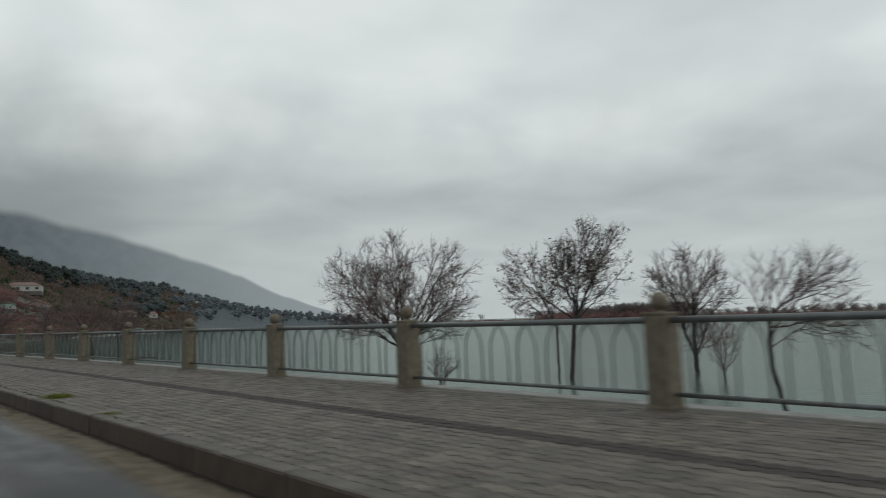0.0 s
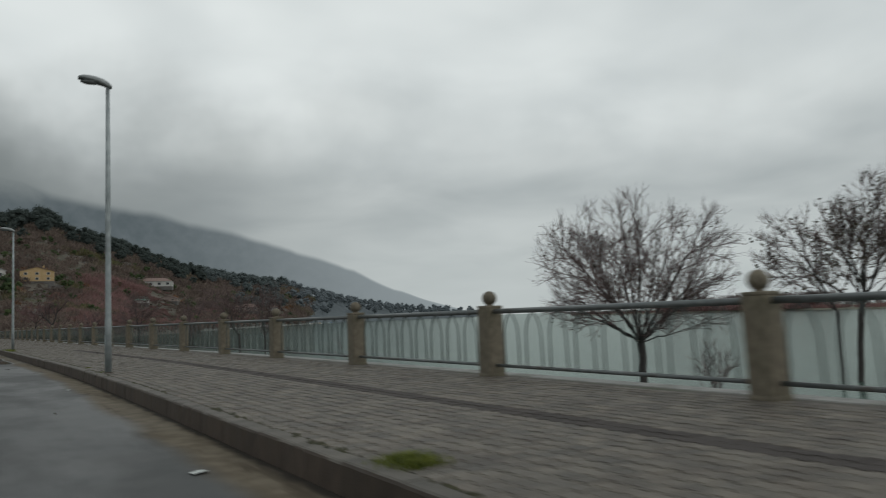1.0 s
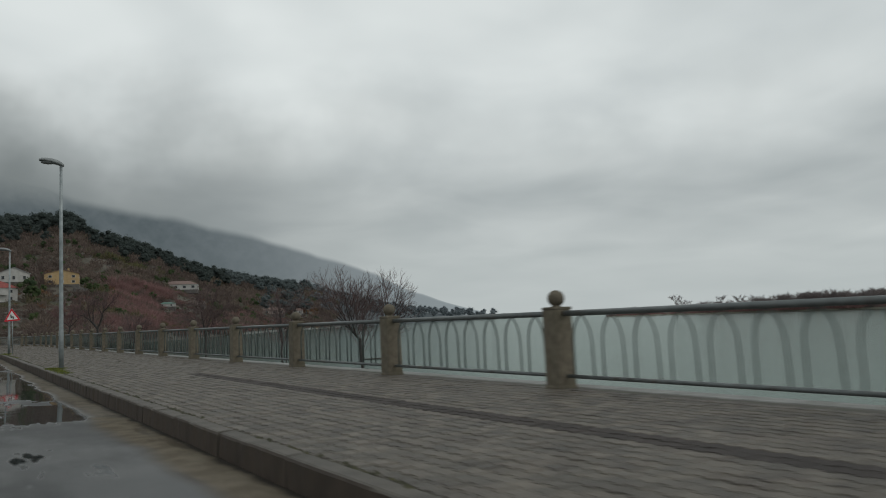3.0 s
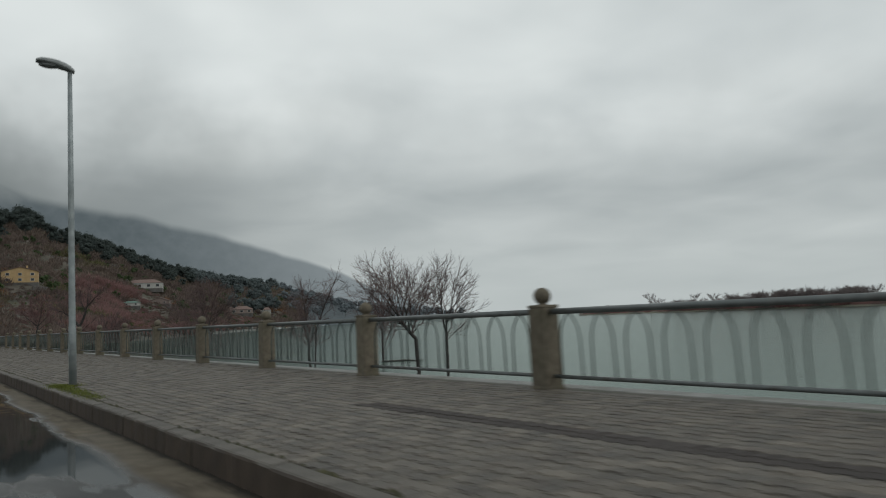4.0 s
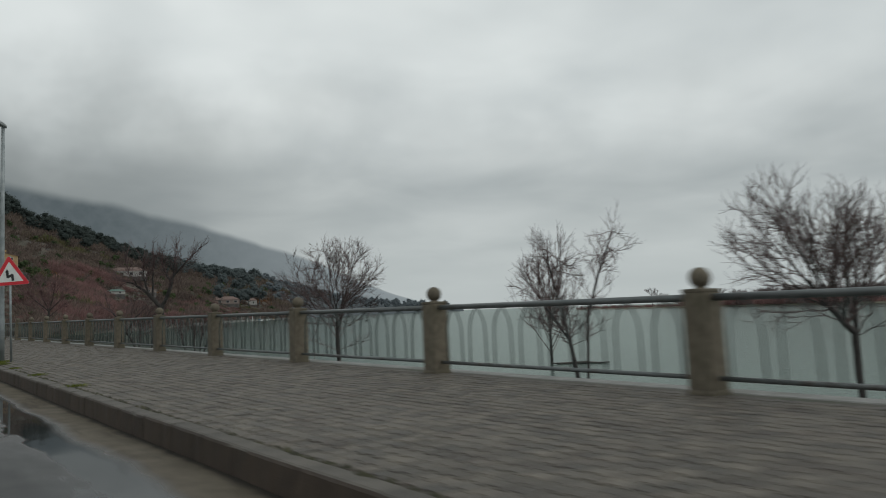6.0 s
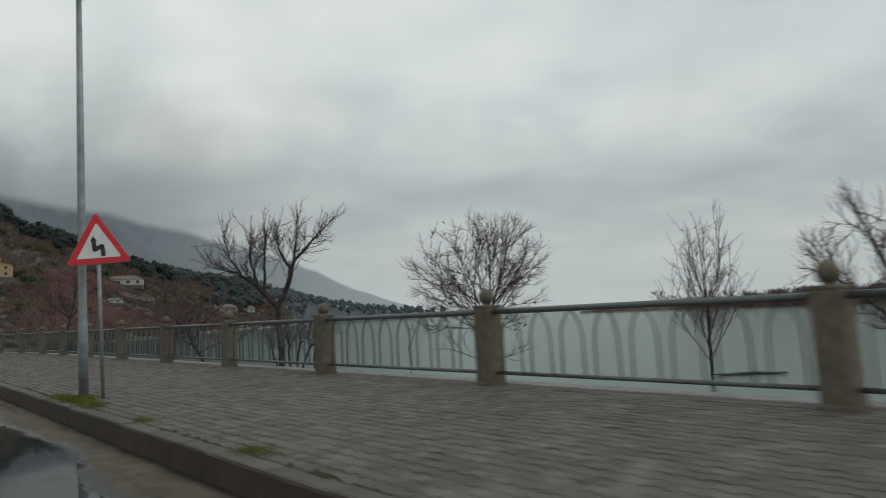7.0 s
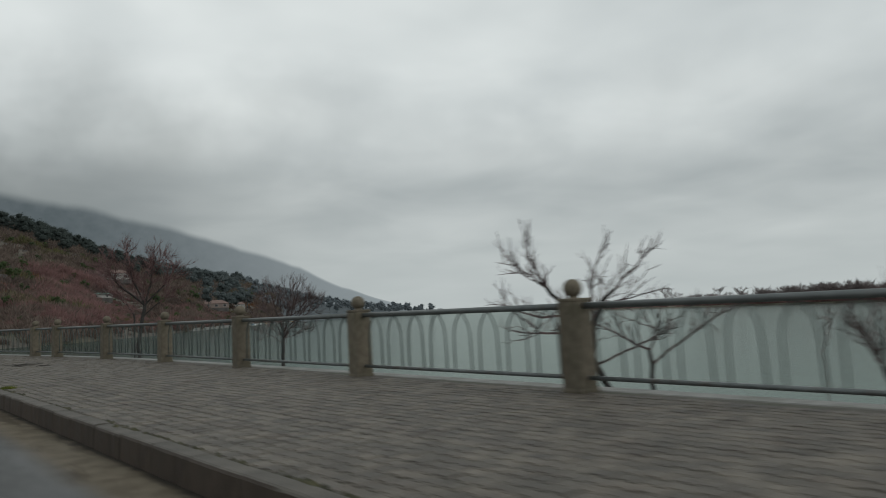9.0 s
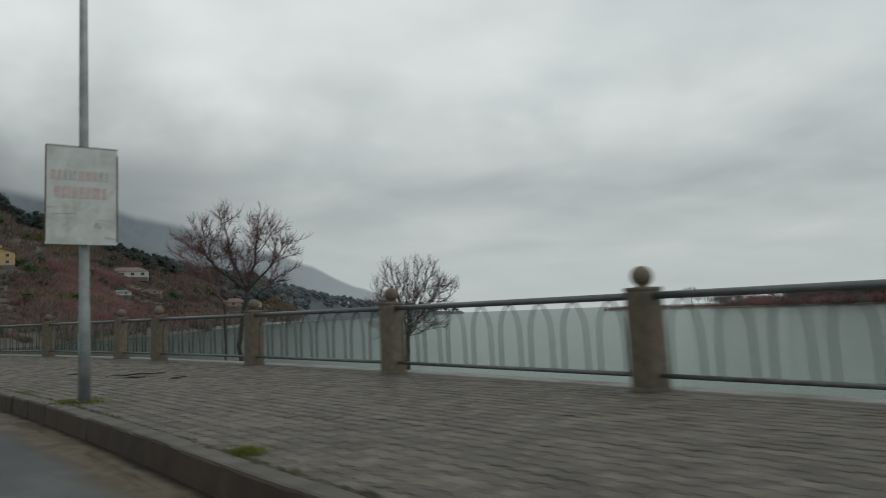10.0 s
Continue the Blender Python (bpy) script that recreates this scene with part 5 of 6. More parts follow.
# ---- railing ----
def stone_post():
    thing = empty("stone_post")
    bm = bmesh.new()
    rings = [(0.165, -0.02), (0.165, 0.02), (0.158, 0.05), (0.155, 0.6), (0.152, 1.10), (0.150, 1.13)]
    vs = []
    for r, z in rings:
        c = 0.018
        vs.append([bm.verts.new((x, y, z)) for x, y in ((-r + c, -r), (r - c, -r), (r, -r + c), (r, r - c), (r - c, r), (-r + c, r), (-r, r - c), (-r, -r + c))])
    for a, b in zip(vs, vs[1:]):
        for i in range(8):
            bm.faces.new((a[i], a[(i + 1) % 8], b[(i + 1) % 8], b[i]))
    bm.faces.new(vs[-1])
    part("shaft", bm, M["stone"], thing)
    part("cap", box(0.306, 0.306, 0.045, (0, 0, 1.152), 0.016), M["stone"], thing)
    bm = bmesh.new()
    prof = [(0.075, 1.172), (0.07, 1.19)] + [(0.122 * math.cos(radians(a)), 1.30 + 0.122 * math.sin(radians(a))) for a in range(-60, 90, 15)] + [(0.002, 1.422)]
    prev = None
    for r, z in prof:
        ring = [bm.verts.new((r * math.cos(6.2832 * i / 16), r * math.sin(6.2832 * i / 16), z)) for i in range(16)]
        if prev:
            for i in range(16):
                bm.faces.new((prev[i], prev[(i + 1) % 16], ring[(i + 1) % 16], ring[i]))
        prev = ring
    part("ball", bm, M["stone"], thing, "weathered stone ball finial", smooth=True)
    return tagged(thing, "weathered beige stone post with a ball finial", "post", "railing posts")


def railing_bay(length, arches):
    """Handrail, lower rail and a row of pointed arches, from the origin along +y."""
    thing = empty("railing_bay")
    a, b = 0.14, length - 0.14
    tube("handrail", [(0, a, 1.041), (0, b, 1.041)], 0.042, M["rail"], thing, 12, "grey weathered tubular handrail")
    tube("lower_rail", [(0, a, 0.17), (0, b, 0.17)], 0.027, M["rail"], thing, 10)
    pitch = 0.573
    y = (length - pitch * (arches - 1)) / 2
    for i in range(arches):
        pts = [(0, -0.192, 0.17), (0, -0.186, 0.62), (0, -0.178, 0.73), (0, -0.152, 0.83), (0, -0.108, 0.91), (0, -0.056, 0.975), (0, -0.012, 1.015), (0, 0.0, 1.028)]
        pts += [(0, -p[1], p[2]) for p in reversed(pts[:-1])]
        ob = tube("arch", [(p[0], p[1] + y + i * pitch, p[2]) for p in pts], 0.0135, M["bar"], thing, 6)
    return tagged(thing, "grey metal railing panel with pointed arches", "railing", "railing panels")


POSTS = [-10.8, -5.7, -0.56, 4.56, 9.5, 14.66, 19.86, 25.09] + [5.0 * k for k in range(6, 24)] + [119.89, 124.75, 127.13] + [132.51 + 5.0 * k for k in range(9)]
first_post = stone_post()
first_bay = railing_bay(5.0, 8)
prng = random.Random(4)
ends = [Vector((bend(y), y, 0)) for y in POSTS]
for i, p in enumerate(ends):
    m = Matrix.Translation(p) @ pose(0, 0, 0, prng.uniform(-0.5, 0.5), prng.uniform(-0.6, 0.6), turn(p.y) + prng.uniform(-1.5, 1.5))
    if i == 0:
        first_post.matrix_basis = m @ Matrix.Diagonal((1, 1, 0.968, 1))
    else:
        copy_thing(first_post, m)
used = False
for p, q in zip(ends, ends[1:]):
    m = Matrix.Translation(p) @ pose(0, 0, 0, 0, 0, -math.degrees(math.atan2(q.x - p.x, q.y - p.y)))
    L = (q - p).length
    if abs(L - 5.0) > 0.08:
        ob = railing_bay(L, 3 if L < 3 else (8 if L < 5.4 else 9))
        ob.matrix_basis = m
    elif not used:
        first_bay.matrix_basis = m
        used = True
    else:
        copy_thing(first_bay, m)


# ---- street lamps and signs ----
def street_lamp():
    thing = empty("street_lamp")
    tube("pole", [(0, 0, -0.02), (0, 0, 1.2), (0, 0, 1.25), (0, 0, 4.2), (0, 0, 6.75)], [0.078, 0.075, 0.068, 0.058, 0.045], M["pole"], thing, 14, "grey galvanised tapered pole")
    part("base_plate", box(0.2, 0.2, 0.02, (0, 0, 0.012), 0.005), M["kerb"], thing)
    part("hatch", box(0.012, 0.07, 0.26, (-0.074, 0, 0.75), 0.004), M["pole"], thing)
    bm = bmesh.new()
    secs = [(0.09, 0.06, 0.06, 6.72), (0.02, 0.095, 0.095, 6.75), (-0.10, 0.12, 0.11, 6.80), (-0.25, 0.15, 0.115, 6.835), (-0.42, 0.165, 0.105, 6.86), (-0.56, 0.15, 0.085, 6.875), (-0.66, 0.09, 0.05, 6.875)]
    prev = None
    rings = []
    for x, w, h, z in secs:
        ring = []
        for i in range(14):
            a = 6.2832 * i / 14
            s, c = math.sin(a), math.cos(a)
            ring.append(bm.verts.new((x, w * c, z + (h if s > 0 else h * 0.55) * s)))
        if prev:
            for i in range(14):
                bm.faces.new((prev[i], prev[(i + 1) % 14], ring[(i + 1) % 14], ring[i]))
        rings.append(ring)
        prev = ring
    bm.faces.new(rings[0])
    bm.faces.new(reversed(rings[-1]))
    head = part("lamp_head", bm, M["lamp_body"], thing, "grey cobra-head lantern", smooth=True)
    bm = bmesh.new()
    bmesh.ops.create_uvsphere(bm, u_segments=14, v_segments=8, radius=1, matrix=Matrix.Translation((-0.40, 0, 6.805)) @ Matrix.Diagonal((0.22, 0.125, 0.06, 1)))
    part("lens", bm, M["lamp_lens"], head, "dark lamp glass", smooth=True)
    return tagged(thing, "tall grey street lamp standing by the kerb", "street lamp", "street lamps")


LAMPS = ((-4.627, 24.24), (-4.308, 55.03), (-4.364, 85.17), (-4.50, 115.73), (-5.75 + 0.9, 146.5))
lamp = street_lamp()
for i, (x, y) in enumerate(LAMPS):
    m = pose(x + (bend(y) if y > 120 else 0), y, fall(x), *((0, 0), (-0.2, -0.3), (-0.2, -0.2), (0.2, 0.1), (0, 0.2))[i], turn(y)) @ Matrix.Diagonal((1, 1, (1.035, 0.982, 0.984, 1.012, 1.012)[i], 1))
    if i == 0:
        lamp.matrix_basis = m
    else:
        copy_thing(lamp, m)


def prism(points, y0, y1, bm=None):
    """A flat outline in x, z given thickness along y."""
    bm = bm or bmesh.new()
    front = [bm.verts.new((x, y0, z)) for x, z in points]
    back = [bm.verts.new((x, y1, z)) for x, z in points]
    bm.faces.new(front)
    bm.faces.new(list(reversed(back)))
    n = len(points)
    for i in range(n):
        bm.faces.new((front[(i + 1) % n], front[i], back[i], back[(i + 1) % n]))
    bmesh.ops.recalc_face_normals(bm, faces=bm.faces[:])
    return bm


def rounded_triangle(side, r):
    """A triangle with rounded corners, point up, its centroid at the origin."""
    R = side / math.sqrt(3)
    out = []
    for a in (90, 210, 330):
        cx, cz = (R - 2 * r) * math.cos(radians(a)), (R - 2 * r) * math.sin(radians(a))
        for k in range(-60, 61, 20):
            out.append((cx + r * math.cos(radians(a + k)), cz + r * math.sin(radians(a + k))))
    return out


def warning_sign():
    thing = empty("warning_sign")
    tube("post", [(0, 0.05, -0.02), (0, 0.05, 3.0)], 0.03, M["pole"], thing, 12, "thin grey sign post")
    c = Matrix.Translation((0, 0, 2.453)) @ Matrix.Rotation(radians(-3.0), 4, "Y")
    for name, side, r, y0, y1, mat, text in (("plate", 1.0, 0.045, 0.0, 0.018, "sign_grey", "grey metal edge and back"), ("border", 0.985, 0.042, -0.004, 0.0, "sign_red", "red warning border"), ("field", 0.665, 0.012, -0.008, -0.004, "sign_white", "white sign face")):
        bm = prism(rounded_triangle(side, r), y0, y1)
        bmesh.ops.transform(bm, matrix=c, verts=bm.verts[:])
        part(name, bm, M[mat], thing, text)
    bm = bmesh.new()
    line = [(0.068, -0.15), (0.058, 0.0), (-0.055, -0.055), (-0.062, 0.10)]
    for (xa, za), (xb, zb) in zip(line, line[1:]):
        d = Vector((xb - xa, zb - za)).normalized()
        n = Vector((-d.y, d.x)) * 0.034
        e = d * 0.018
        prism([(xa - e.x + n.x, za - e.y + n.y), (xb + e.x + n.x, zb + e.y + n.y), (xb + e.x - n.x, zb + e.y - n.y), (xa - e.x - n.x, za - e.y - n.y)], -0.012, -0.008, bm)
    prism([(-0.115, 0.085), (-0.012, 0.085), (-0.062, 0.17)], -0.012, -0.008, bm)
    bmesh.ops.transform(bm, matrix=c, verts=bm.verts[:])
    part("arrow", bm, M["sign_black"], thing, "black double-bend arrow")
    for z in (2.38, 2.66):
        part("clamp", box(0.09, 0.09, 0.04, (0, 0.05, z), 0.008), M["sign_grey"], thing)
    return tagged(thing, "red-bordered triangular double-bend warning sign on a post", "road sign")


warning_sign().matrix_basis = pose(-4.19, 84.63, fall(-4.2), 0, -1.2, -13)


def notice_board():
    thing = empty("notice_board")
    part("panel", box(0.885, 0.02, 1.33, (0, 0, 0), 0.006), M["board_white"], thing)
    for name, s, p in (("edge", (0.885, 0.028, 0.016), (0, 0, 0.665)), ("edge", (0.016, 0.03, 1.3), (-0.44, 0, 0.02)), ("edge", (0.02, 0.03, 1.2), (0.44, 0, -0.02))):
        part(name, box(*s, p, 0.006), M["board_edge"], thing, "rusted edge")
    r = random.Random(8)
    x = -0.38
    while x < 0.33:
        w = r.uniform(0.045, 0.09)
        part("print", box(w, 0.004, 0.13, (x + w / 2, -0.012, 0.27), 0.0), M["board_grey" if r.random() < 0.45 else "board_red"], thing, "faded illegible print")
        x += w + 0.022
    x = -0.34
    while x < 0.31:
        w = r.uniform(0.05, 0.11)
        part("print", box(w, 0.004, 0.15, (x + w / 2, -0.012, 0.04), 0.0), M["board_red"], thing, "faded illegible print")
        x += w + 0.018
    for x, z, w, h, t in ((-0.38, -0.17, 0.14, 0.012, 0), (-0.22, -0.25, 0.3, 0.01, -4), (0.2, -0.4, 0.09, 0.08, 20), (0.35, -0.57, 0.14, 0.025, 12), (0.3, -0.33, 0.2, 0.01, 5)):
        bm = box(w, 0.004, h, (0, 0, 0))
        bmesh.ops.transform(bm, matrix=Matrix.Translation((x, -0.012, z)) @ Matrix.Rotation(radians(t), 4, "Y"), verts=bm.verts[:])
        part("scratch", bm, M["board_grey"], thing)
    for z in (-0.45, 0.45):
        part("bracket", box(0.16, 0.2, 0.04, (0.03, 0.10, z), 0.008), M["pole"], thing)
    return tagged(thing, "weathered white notice board clamped to a lamp pole", "notice board")


notice_board().matrix_basis = pose(-4.55, 115.58, 2.69, 0, 0.6, -4)


# ---- grass tufts along the kerb ----
def grass_tuft(at, length, width, blades, seed, tall=0.09):
    r = np.random.default_rng(seed)
    v, f = [], []
    for _ in range(blades):
        x, y = r.normal() * width * 0.4, r.uniform(-0.5, 0.5) * length
        h = tall * r.uniform(0.4, 1.2) * (1 - abs(2 * y / length) ** 3 * 0.6)
        a = r.uniform(0, 6.28)
        w = 0.0045
        dx, dy = math.cos(a), math.sin(a)
        b = r.uniform(0.3, 1.0) * h
        k = len(v)
        v += [(x - dy * w, y + dx * w, 0), (x + dy * w, y - dx * w, 0), (x + dx * b * 0.4 + dy * w * 0.7, y + dy * b * 0.4 - dx * w * 0.7, h * 0.7), (x + dx * b * 0.4 - dy * w * 0.7, y + dy * b * 0.4 + dx * w * 0.7, h * 0.7), (x + dx * b, y + dy * b, h * 0.95)]
        f += [(k, k + 1, k + 2, k + 3), (k + 3, k + 2, k + 4)]
    ob = mesh_object("grass_tuft", v, f, M["grass"])
    ob.matrix_basis = Matrix.Translation(at)
    return tagged(ob, "green grass tuft growing along the kerb joint", "grass", "grass tufts", "stuff")


TUFTS = ((9.5, 0.55, 0.26, 420, 0.18), (5.8, 0.4, 0.2, 120, 0.07), (24.7, 0.7, 0.22, 160, 0.06), (27.25, 0.2, 0.1, 90, 0.08), (53.5, 5.8, 0.22, 1800, 0.09), (55.0, 0.9, 0.36, 460, 0.13), (74.0, 0.5, 0.22, 240, 0.09), (77.8, 0.6, 0.22, 260, 0.09), (81.1, 0.6, 0.16, 220, 0.08),
         (84.9, 3.6, 0.24, 1700, 0.11), (85.1, 1.2, 0.36, 620, 0.15), (110.3, 0.4, 0.15, 230, 0.13), (115.8, 1.1, 0.4, 420, 0.11), (118.5, 1.6, 0.18, 250, 0.06))
for i, (y, ln, wd, nb, h) in enumerate(TUFTS):
    nb, h = int(nb * 2.2), h * 0.5
    grass_tuft(((-4.45 if wd > 0.24 else -4.55) + bend(y), y, fall(-4.6) - 0.012), ln, wd, nb, 40 + i, h)


def moss_line():
    """Moss and dirt crumbs caught in the joint behind the kerb."""
    r = np.random.default_rng(77)
    v, f = [], []
    y = 4.0
    while y < 128.0:
        y += r.exponential(0.085)
        if noise.noise((y * 0.35, 4.0, 1.0)) < -0.12:
            continue
        size = r.uniform(0.016, 0.06)
        x = KERB_BACK + 0.02 + r.normal() * 0.018 + bend(y)
        k = len(v)
        n = 6
        v.append((x, y, KERB_TOP + size * 0.5))
        for i in range(n):
            a = 6.2832 * i / n
            q = size * r.uniform(0.7, 1.3)
            v.append((x + math.cos(a) * q * 0.8, y + math.sin(a) * q * 1.9, KERB_TOP - 0.012))
        f += [(k, k + 1 + i, k + 1 + (i + 1) % n) for i in range(n)]
    return tagged(mesh_object("moss", v, f, M["moss"]), "dark moss and dirt in the joint behind the kerb", "moss", kind="stuff")


moss_line()


# ---- debris on the water ----
def drift(at, yaw, length, seed):
    r = random.Random(seed)
    thing = empty("driftwood", Matrix.Translation(at) @ Matrix.Rotation(radians(yaw), 4, "Z"))
    pts = [(t * length - length / 2, r.uniform(-0.1, 0.1), 0.02 + r.uniform(0, 0.06)) for t in (0, 0.2, 0.4, 0.6, 0.8, 1)]
    tube("log", pts, [0.03, 0.06, 0.08, 0.07, 0.05, 0.02], M["driftwood"], thing, 7)
    for k in range(4):
        x = r.uniform(-0.4, 0.4) * length
        tube("branch", [(x, 0, 0.03), (x + r.uniform(-0.5, 0.5), r.uniform(-0.6, 0.6), 0.06), (x + r.uniform(-0.9, 0.9), r.uniform(-1.1, 1.1), 0.04)], [0.025, 0.018, 0.008], M["driftwood"], thing, 5)
    return tagged(thing, "dark driftwood branch floating on the lake", "driftwood")


drift((27.0, 92.5, WATER), -38, 3.6, 1)
drift((15.5, 22.0, WATER), -40, 2.2, 2)
drift((16.2, 71.8, WATER), -30, 2.4, 3)


def mud_bank(y0, y1, out, seed):
    """An earth bank piled against the quay, sloping into the lake, with stones on it."""
    r = random.Random(seed)
    thing = empty("mud_bank", Matrix.Translation((0.59, y0, 0)))
    n, cols = int((y1 - y0) / 0.25), 8
    v = []
    for i in range(n + 1):
        t = i / n
        swell = max(0.02, math.sin(math.pi * t)) ** 0.6
        for j in range(cols):
            u = j / (cols - 1)
            z = -0.06 - 0.1 * (1 - swell) - u * u * (0.5 + 2.6 * u) + 0.06 * noise.noise((i * 0.4, j * 0.7, seed))
            v.append((u * (out * swell + 1.2 * u), t * (y1 - y0), z))
    f = [(i * cols + j, i * cols + j + 1, (i + 1) * cols + j + 1, (i + 1) * cols + j) for i in range(n) for j in range(cols - 1)]
    mesh_object("earth", v, f, M["bank"], thing, "brown damp earth", smooth=True)
    for k in range(14):
        q = v[r.randrange(n // 6, n - n // 6) * cols + r.randrange(0, 4)]
        bm = bmesh.new()
        bmesh.ops.create_icosphere(bm, subdivisions=2, radius=1, matrix=Matrix.Translation(q) @ Matrix.Diagonal((r.uniform(0.05, 0.12), r.uniform(0.06, 0.16), r.uniform(0.03, 0.07), 1)))
        for p in bm.verts:
            p.co += Vector((noise.noise(p.co * 9), noise.noise(p.co * 9 + Vector((5, 0, 0))), 0)) * 0.025
        part("stone", bm, M["bank_stone"], thing, "pale rough stone", smooth=True)
    return tagged(thing, "damp earth bank with stones behind the railing", "earth bank", "earth banks")


M["bank"] = material("damp_earth", (0.045, 0.036, 0.025), (0.10, 0.082, 0.056), 5, (0.7, 0.95), 0.6, 30, stain=(0.05, 0.055, 0.025), stain_scale=1.5)
M["bank_stone"] = material("bank_stone", (0.12, 0.115, 0.105), (0.24, 0.23, 0.21), 6, (0.7, 0.9), 0.4, 40, random_tint=0.25)
for k, (y0, y1, out) in enumerate(((36.8, 42.6, 0.9), (47.2, 53.6, 0.45))):
    mud_bank(y0, y1, out, 61 + k)


# ---- litter on the pavement and the road ----
def fallen_branch(at, yaw, length, seed):
    r = random.Random(seed)
    thing = empty("fallen_branch", Matrix.Translation(at) @ Matrix.Rotation(radians(yaw), 4, "Z"))
    pts = [((k / 6 - 0.5) * length, r.uniform(-0.04, 0.04), 0.012 + r.uniform(0, 0.02)) for k in range(7)]
    tube("stem", pts, [0.006, 0.011, 0.014, 0.015, 0.013, 0.010, 0.005], M["bark"], thing, 6)
    for k in range(3):
        x, y, z = pts[1 + 2 * k]
        d = r.choice((-1, 1))
        tube("twig", [(x, y, z), (x + 0.08, y + d * 0.05, z + 0.02), (x + 0.2, y + d * 0.12, 0.006)], [0.006, 0.004, 0.002], M["bark"], thing, 5)
    return tagged(thing, "dark fallen branch lying on the pavement", "branch", "fallen branches")


for k, (x, y, yaw, length) in enumerate(((-2.64, 120.02, -17, 1.05), (-2.48, 118.1, 30, 0.5), (-3.3, 121.6, -10, 0.45), (-2.9, 119.2, 12, 0.4))):
    fallen_branch((x, y, fall(x) + 0.002), yaw, length, 31 + k)


def paper_scrap(at, yaw, w, d, seed):
    r = random.Random(seed)
    v = [((i / 5 - 0.5) * w, (j / 4 - 0.5) * d, 0.004 + r.uniform(0, 0.012)) for j in range(5) for i in range(6)]
    f = [(j * 6 + i, j * 6 + i + 1, j * 6 + i + 7, j * 6 + i + 6) for j in range(4) for i in range(5)]
    ob = mesh_object("paper_scrap", v + [(x, y, z - 0.003) for x, y, z in v], f + [tuple(30 + q for q in reversed(p)) for p in f], M["board_white"])
    ob.matrix_basis = Matrix.Translation(at) @ Matrix.Rotation(radians(yaw), 4, "Z")
    return tagged(ob, "crumpled pale paper scrap on the wet road", "litter", "paper scraps")


paper_scrap((-6.11, 11.57, ROAD + 0.004), 20, 0.16, 0.10, 5)
paper_scrap((-5.67, 22.9, ROAD - 0.002), -35, 0.11, 0.07, 6)


# ---- kerb stones ----
def kerb_mesh(seed):
    """One kerb stone, a metre long, its front edge chipped and worn."""
    r = random.Random(seed)
    w = KERB_BACK - KERB_FRONT
    prof = [(-0.014, -0.42), (-0.005, -0.03), (0.006, -0.006), (0.026, 0.004), (w - 0.008, 0.006), (w, -0.004), (w, -0.42)]
    bm = bmesh.new()
    rings = []
    for k in range(8):
        chip = r.uniform(0, 0.007) + (r.uniform(0.008, 0.022) if r.random() < 0.2 else 0)
        y = 0.0015 + 0.997 * k / 7
        rings.append([bm.verts.new((x + (chip if 0 < n < 4 else 0) + r.uniform(-0.002, 0.002), y, z - (chip * 0.5 if n in (2, 3) else 0))) for n, (x, z) in enumerate(prof)])
    for a, b in zip(rings, rings[1:]):
        for n in range(len(prof) - 1):
            bm.faces.new((a[n], a[n + 1], b[n + 1], b[n]))
    bm.faces.new(list(reversed(rings[0])))
    bm.faces.new(rings[-1])
    bmesh.ops.recalc_face_normals(bm, faces=bm.faces[:])
    me = bpy.data.meshes.new("kerb_stone")
    bm.to_mesh(me)
    bm.free()
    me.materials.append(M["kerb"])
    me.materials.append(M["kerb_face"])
    # front faces take the darker brown material
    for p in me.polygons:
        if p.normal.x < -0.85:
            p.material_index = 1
    return me


kerb = tagged(empty("kerb"), "long concrete kerb with a dark brown face", "kerb", kind="structure")
kerb_kinds = [kerb_mesh(90 + k) for k in range(7)]
for i in range(int(Y0), int(Y1)):
    ob = new("kerb_stone", prng.choice(kerb_kinds))
    ob.parent = kerb
    ob.matrix_basis = pose(KERB_FRONT + bend(i + 0.5) + prng.uniform(-0.006, 0.006), i, KERB_TOP + prng.uniform(-0.006, 0.004), 0, 0, turn(i + 0.5) + prng.uniform(-0.25, 0.25))


# ---- pavers ----
PL, PITCH, WAVE, GAP = 0.20, 0.165, 0.022, 0.005      # interlocking blocks: length, row pitch, depth of the zigzag side, joint


def paver_outline(grow):
    """The outline of one block, waisted in the middle so that the rows lock together."""
    x = [(PITCH - GAP) / 2 + WAVE * s - grow for s in (1, 1, -1, -1, 1, 1)]
    y = [PL * f for f in (-0.5, -0.34, -0.17, 0.17, 0.34, 0.5)]
    y[0] += GAP / 2 + grow
    y[-1] -= GAP / 2 + grow
    return list(zip(x, y)) + [(-a, b) for a, b in zip(reversed(x), reversed(y))]


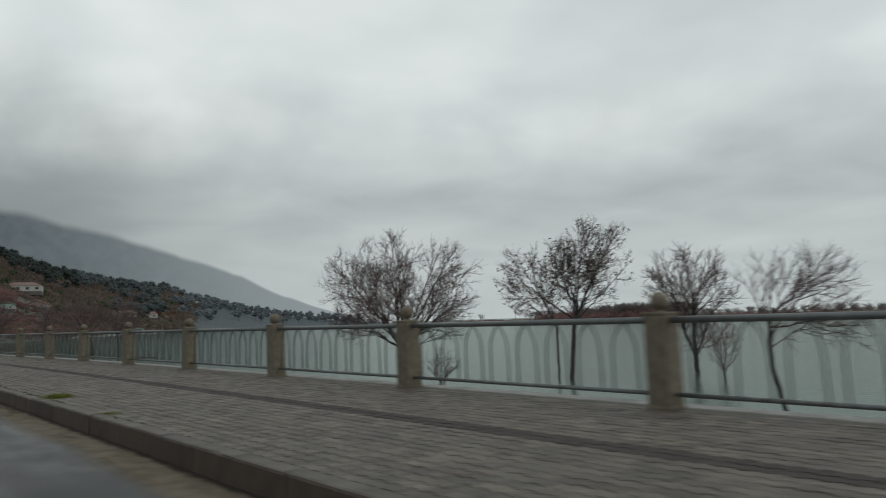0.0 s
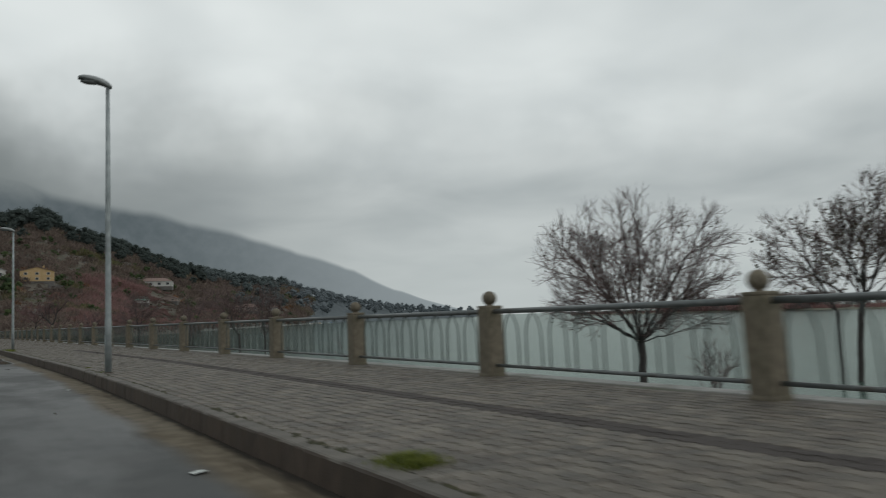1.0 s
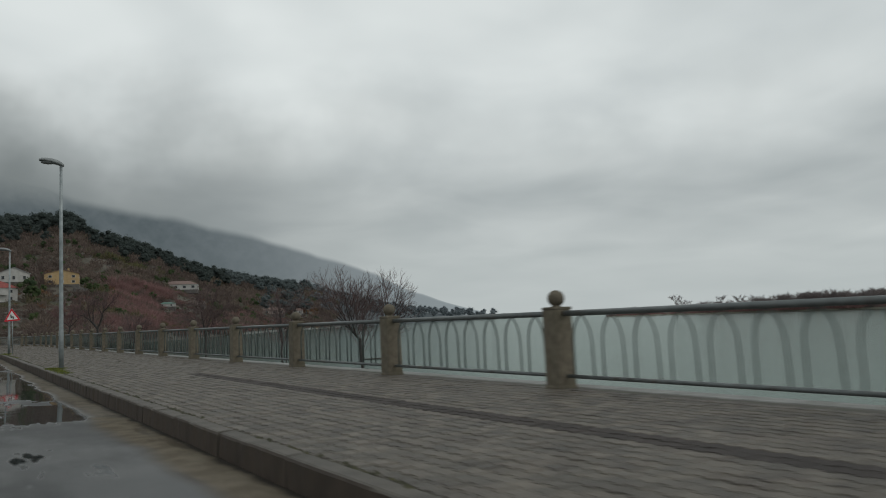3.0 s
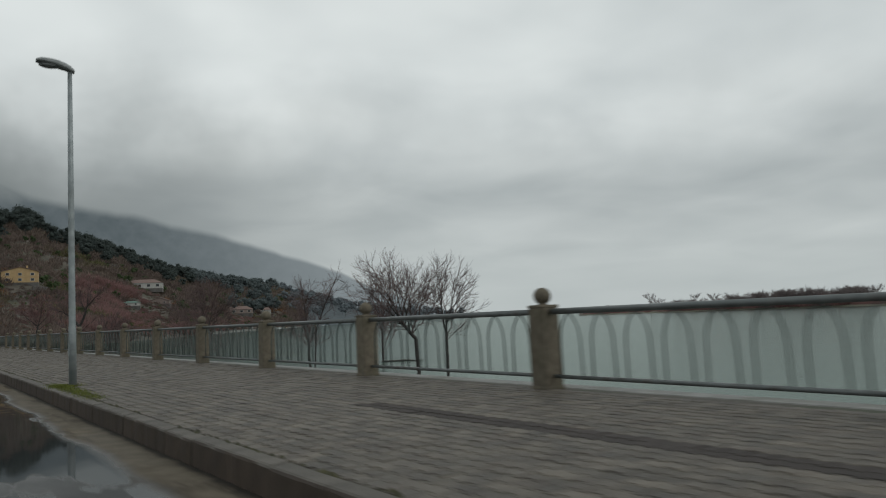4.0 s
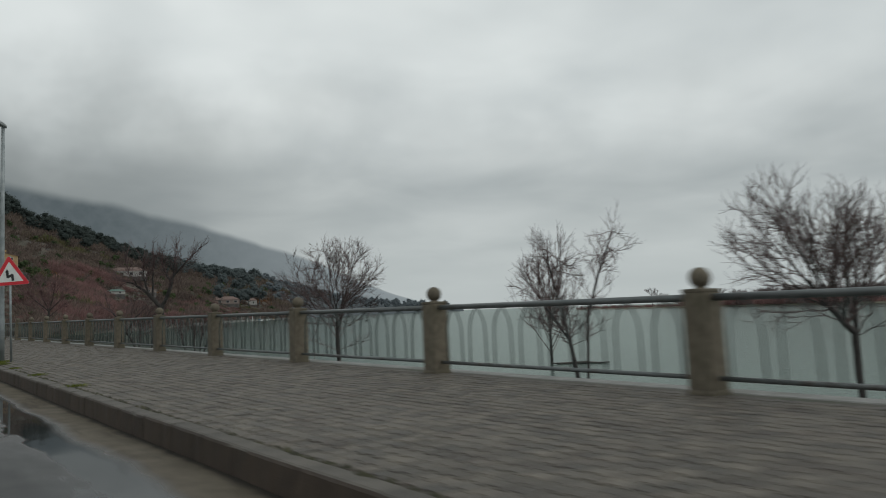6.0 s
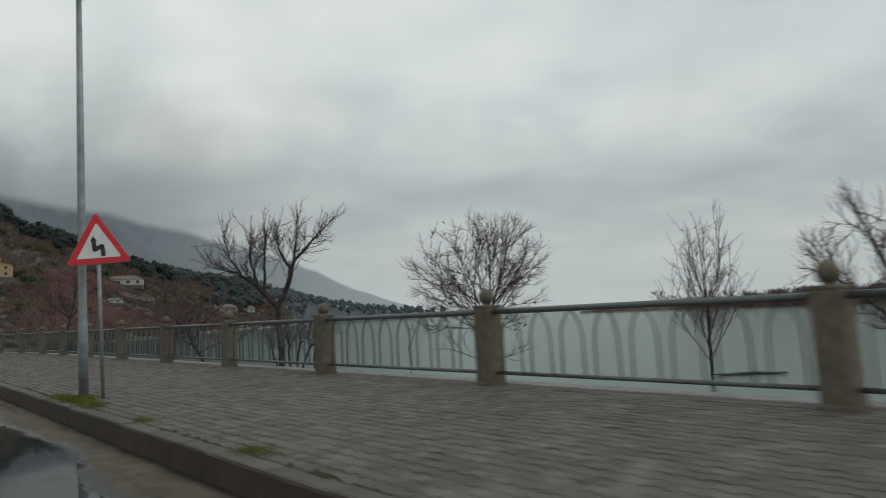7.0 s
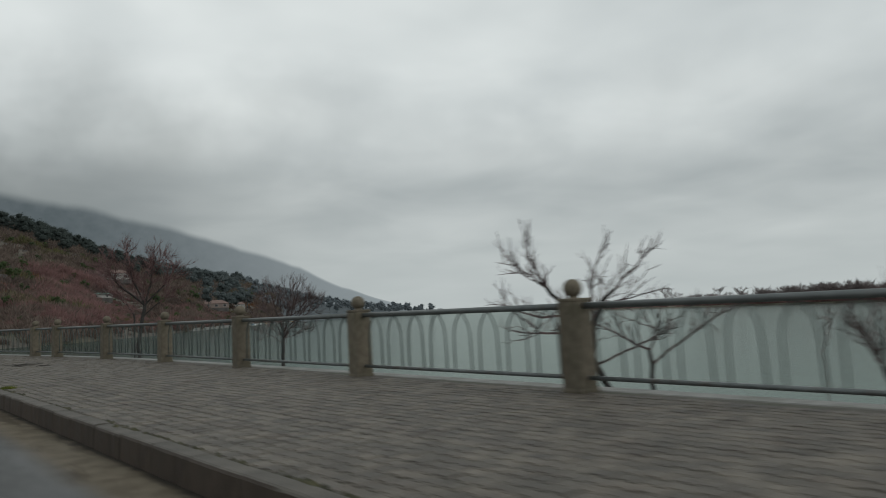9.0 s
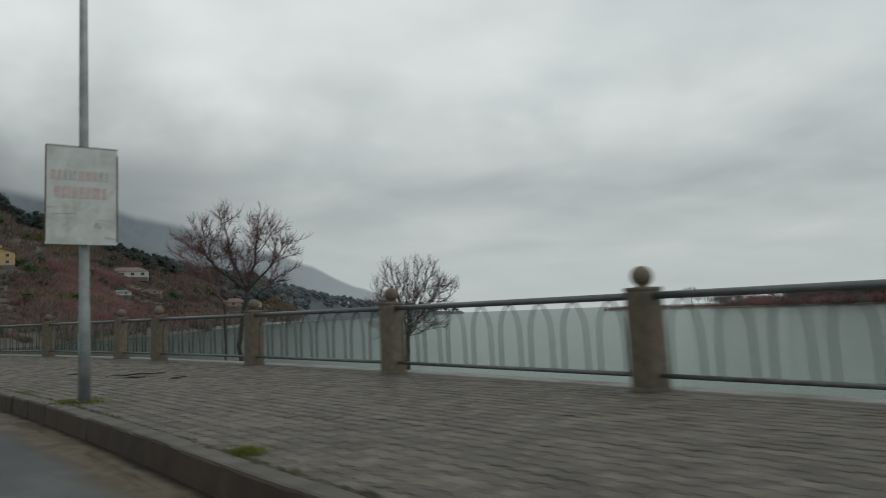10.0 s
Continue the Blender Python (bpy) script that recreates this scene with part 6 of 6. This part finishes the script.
TOP, FOOT = np.array(paver_outline(0.004)), np.array(paver_outline(0.0))
PFACES = [tuple(range(12))] + [(12 + i, 12 + (i + 1) % 12, (i + 1) % 12, i) for i in range(12)]


def paver_verts(r):
    """One block: a slightly tilted top over a skirt that goes down into the joint."""
    z0, tx, ty = r.uniform(-0.0025, 0.003), r.uniform(-0.028, 0.028), r.uniform(-0.028, 0.028)
    v = np.zeros((24, 3))
    v[:12, :2], v[12:, :2] = TOP, FOOT
    v[:12, 2] = z0 + TOP[:, 0] * tx + TOP[:, 1] * ty
    v[12:, 2] = -0.008
    return v


pavement = bpy.data.objects["pavement"]
pr = random.Random(12)
shapes = [paver_verts(pr) for _ in range(60)]
kinds = []
for v in shapes[:12]:
    me = bpy.data.meshes.new("paver")
    me.from_pydata([tuple(p) for p in v], [], PFACES)
    me.materials.append(M["paver"])
    kinds.append(me)
joined = {"pavers": [], "band_pavers": []}
near_done = 0
for j in range(28):
    x = KERB_BACK + 0.022 + (j + 0.5) * PITCH
    in_band = 13 <= j <= 14
    y = -9.0 + (PL / 2 if j % 2 else 0)
    while y < 142:
        band = in_band and y < 46
        at = (x + bend(y) + 0.012 * noise.noise((j * 0.4, y * 0.35, 2.0)) + pr.uniform(-0.002, 0.002), y + pr.uniform(-0.003, 0.003), fall(x) + 0.004 * noise.noise((x * 0.9, y * 0.5, 7.0)))
        if not band and 26.0 < y < 29.2 and j < 18 and near_done < 290:
            ob = new("paver", kinds[pr.randrange(12)])
            ob.parent = pavement
            ob.location = at
            near_done += 1
        else:
            joined["band_pavers" if band else "pavers"].append(shapes[pr.randrange(60)] + np.array(at))
        y += PL
for name, mat, text in (("pavers", "paver_joined", ""), ("band_pavers", "paver_red", "darker reddish paver band")):
    verts = np.concatenate(joined[name])
    n = len(verts) // 24
    faces = [tuple(24 * k + q for q in f) for k in range(n) for f in PFACES]
    tagged(mesh_object(name, verts.tolist(), faces, M[mat], pavement, text), kind="stuff")
strip("far_pavement", [-4.66, 0.2], [fall(-4.66), 0.0], M["paver_joined"], y0=142, y1=176, label="distant end of the paved promenade", category="pavement")
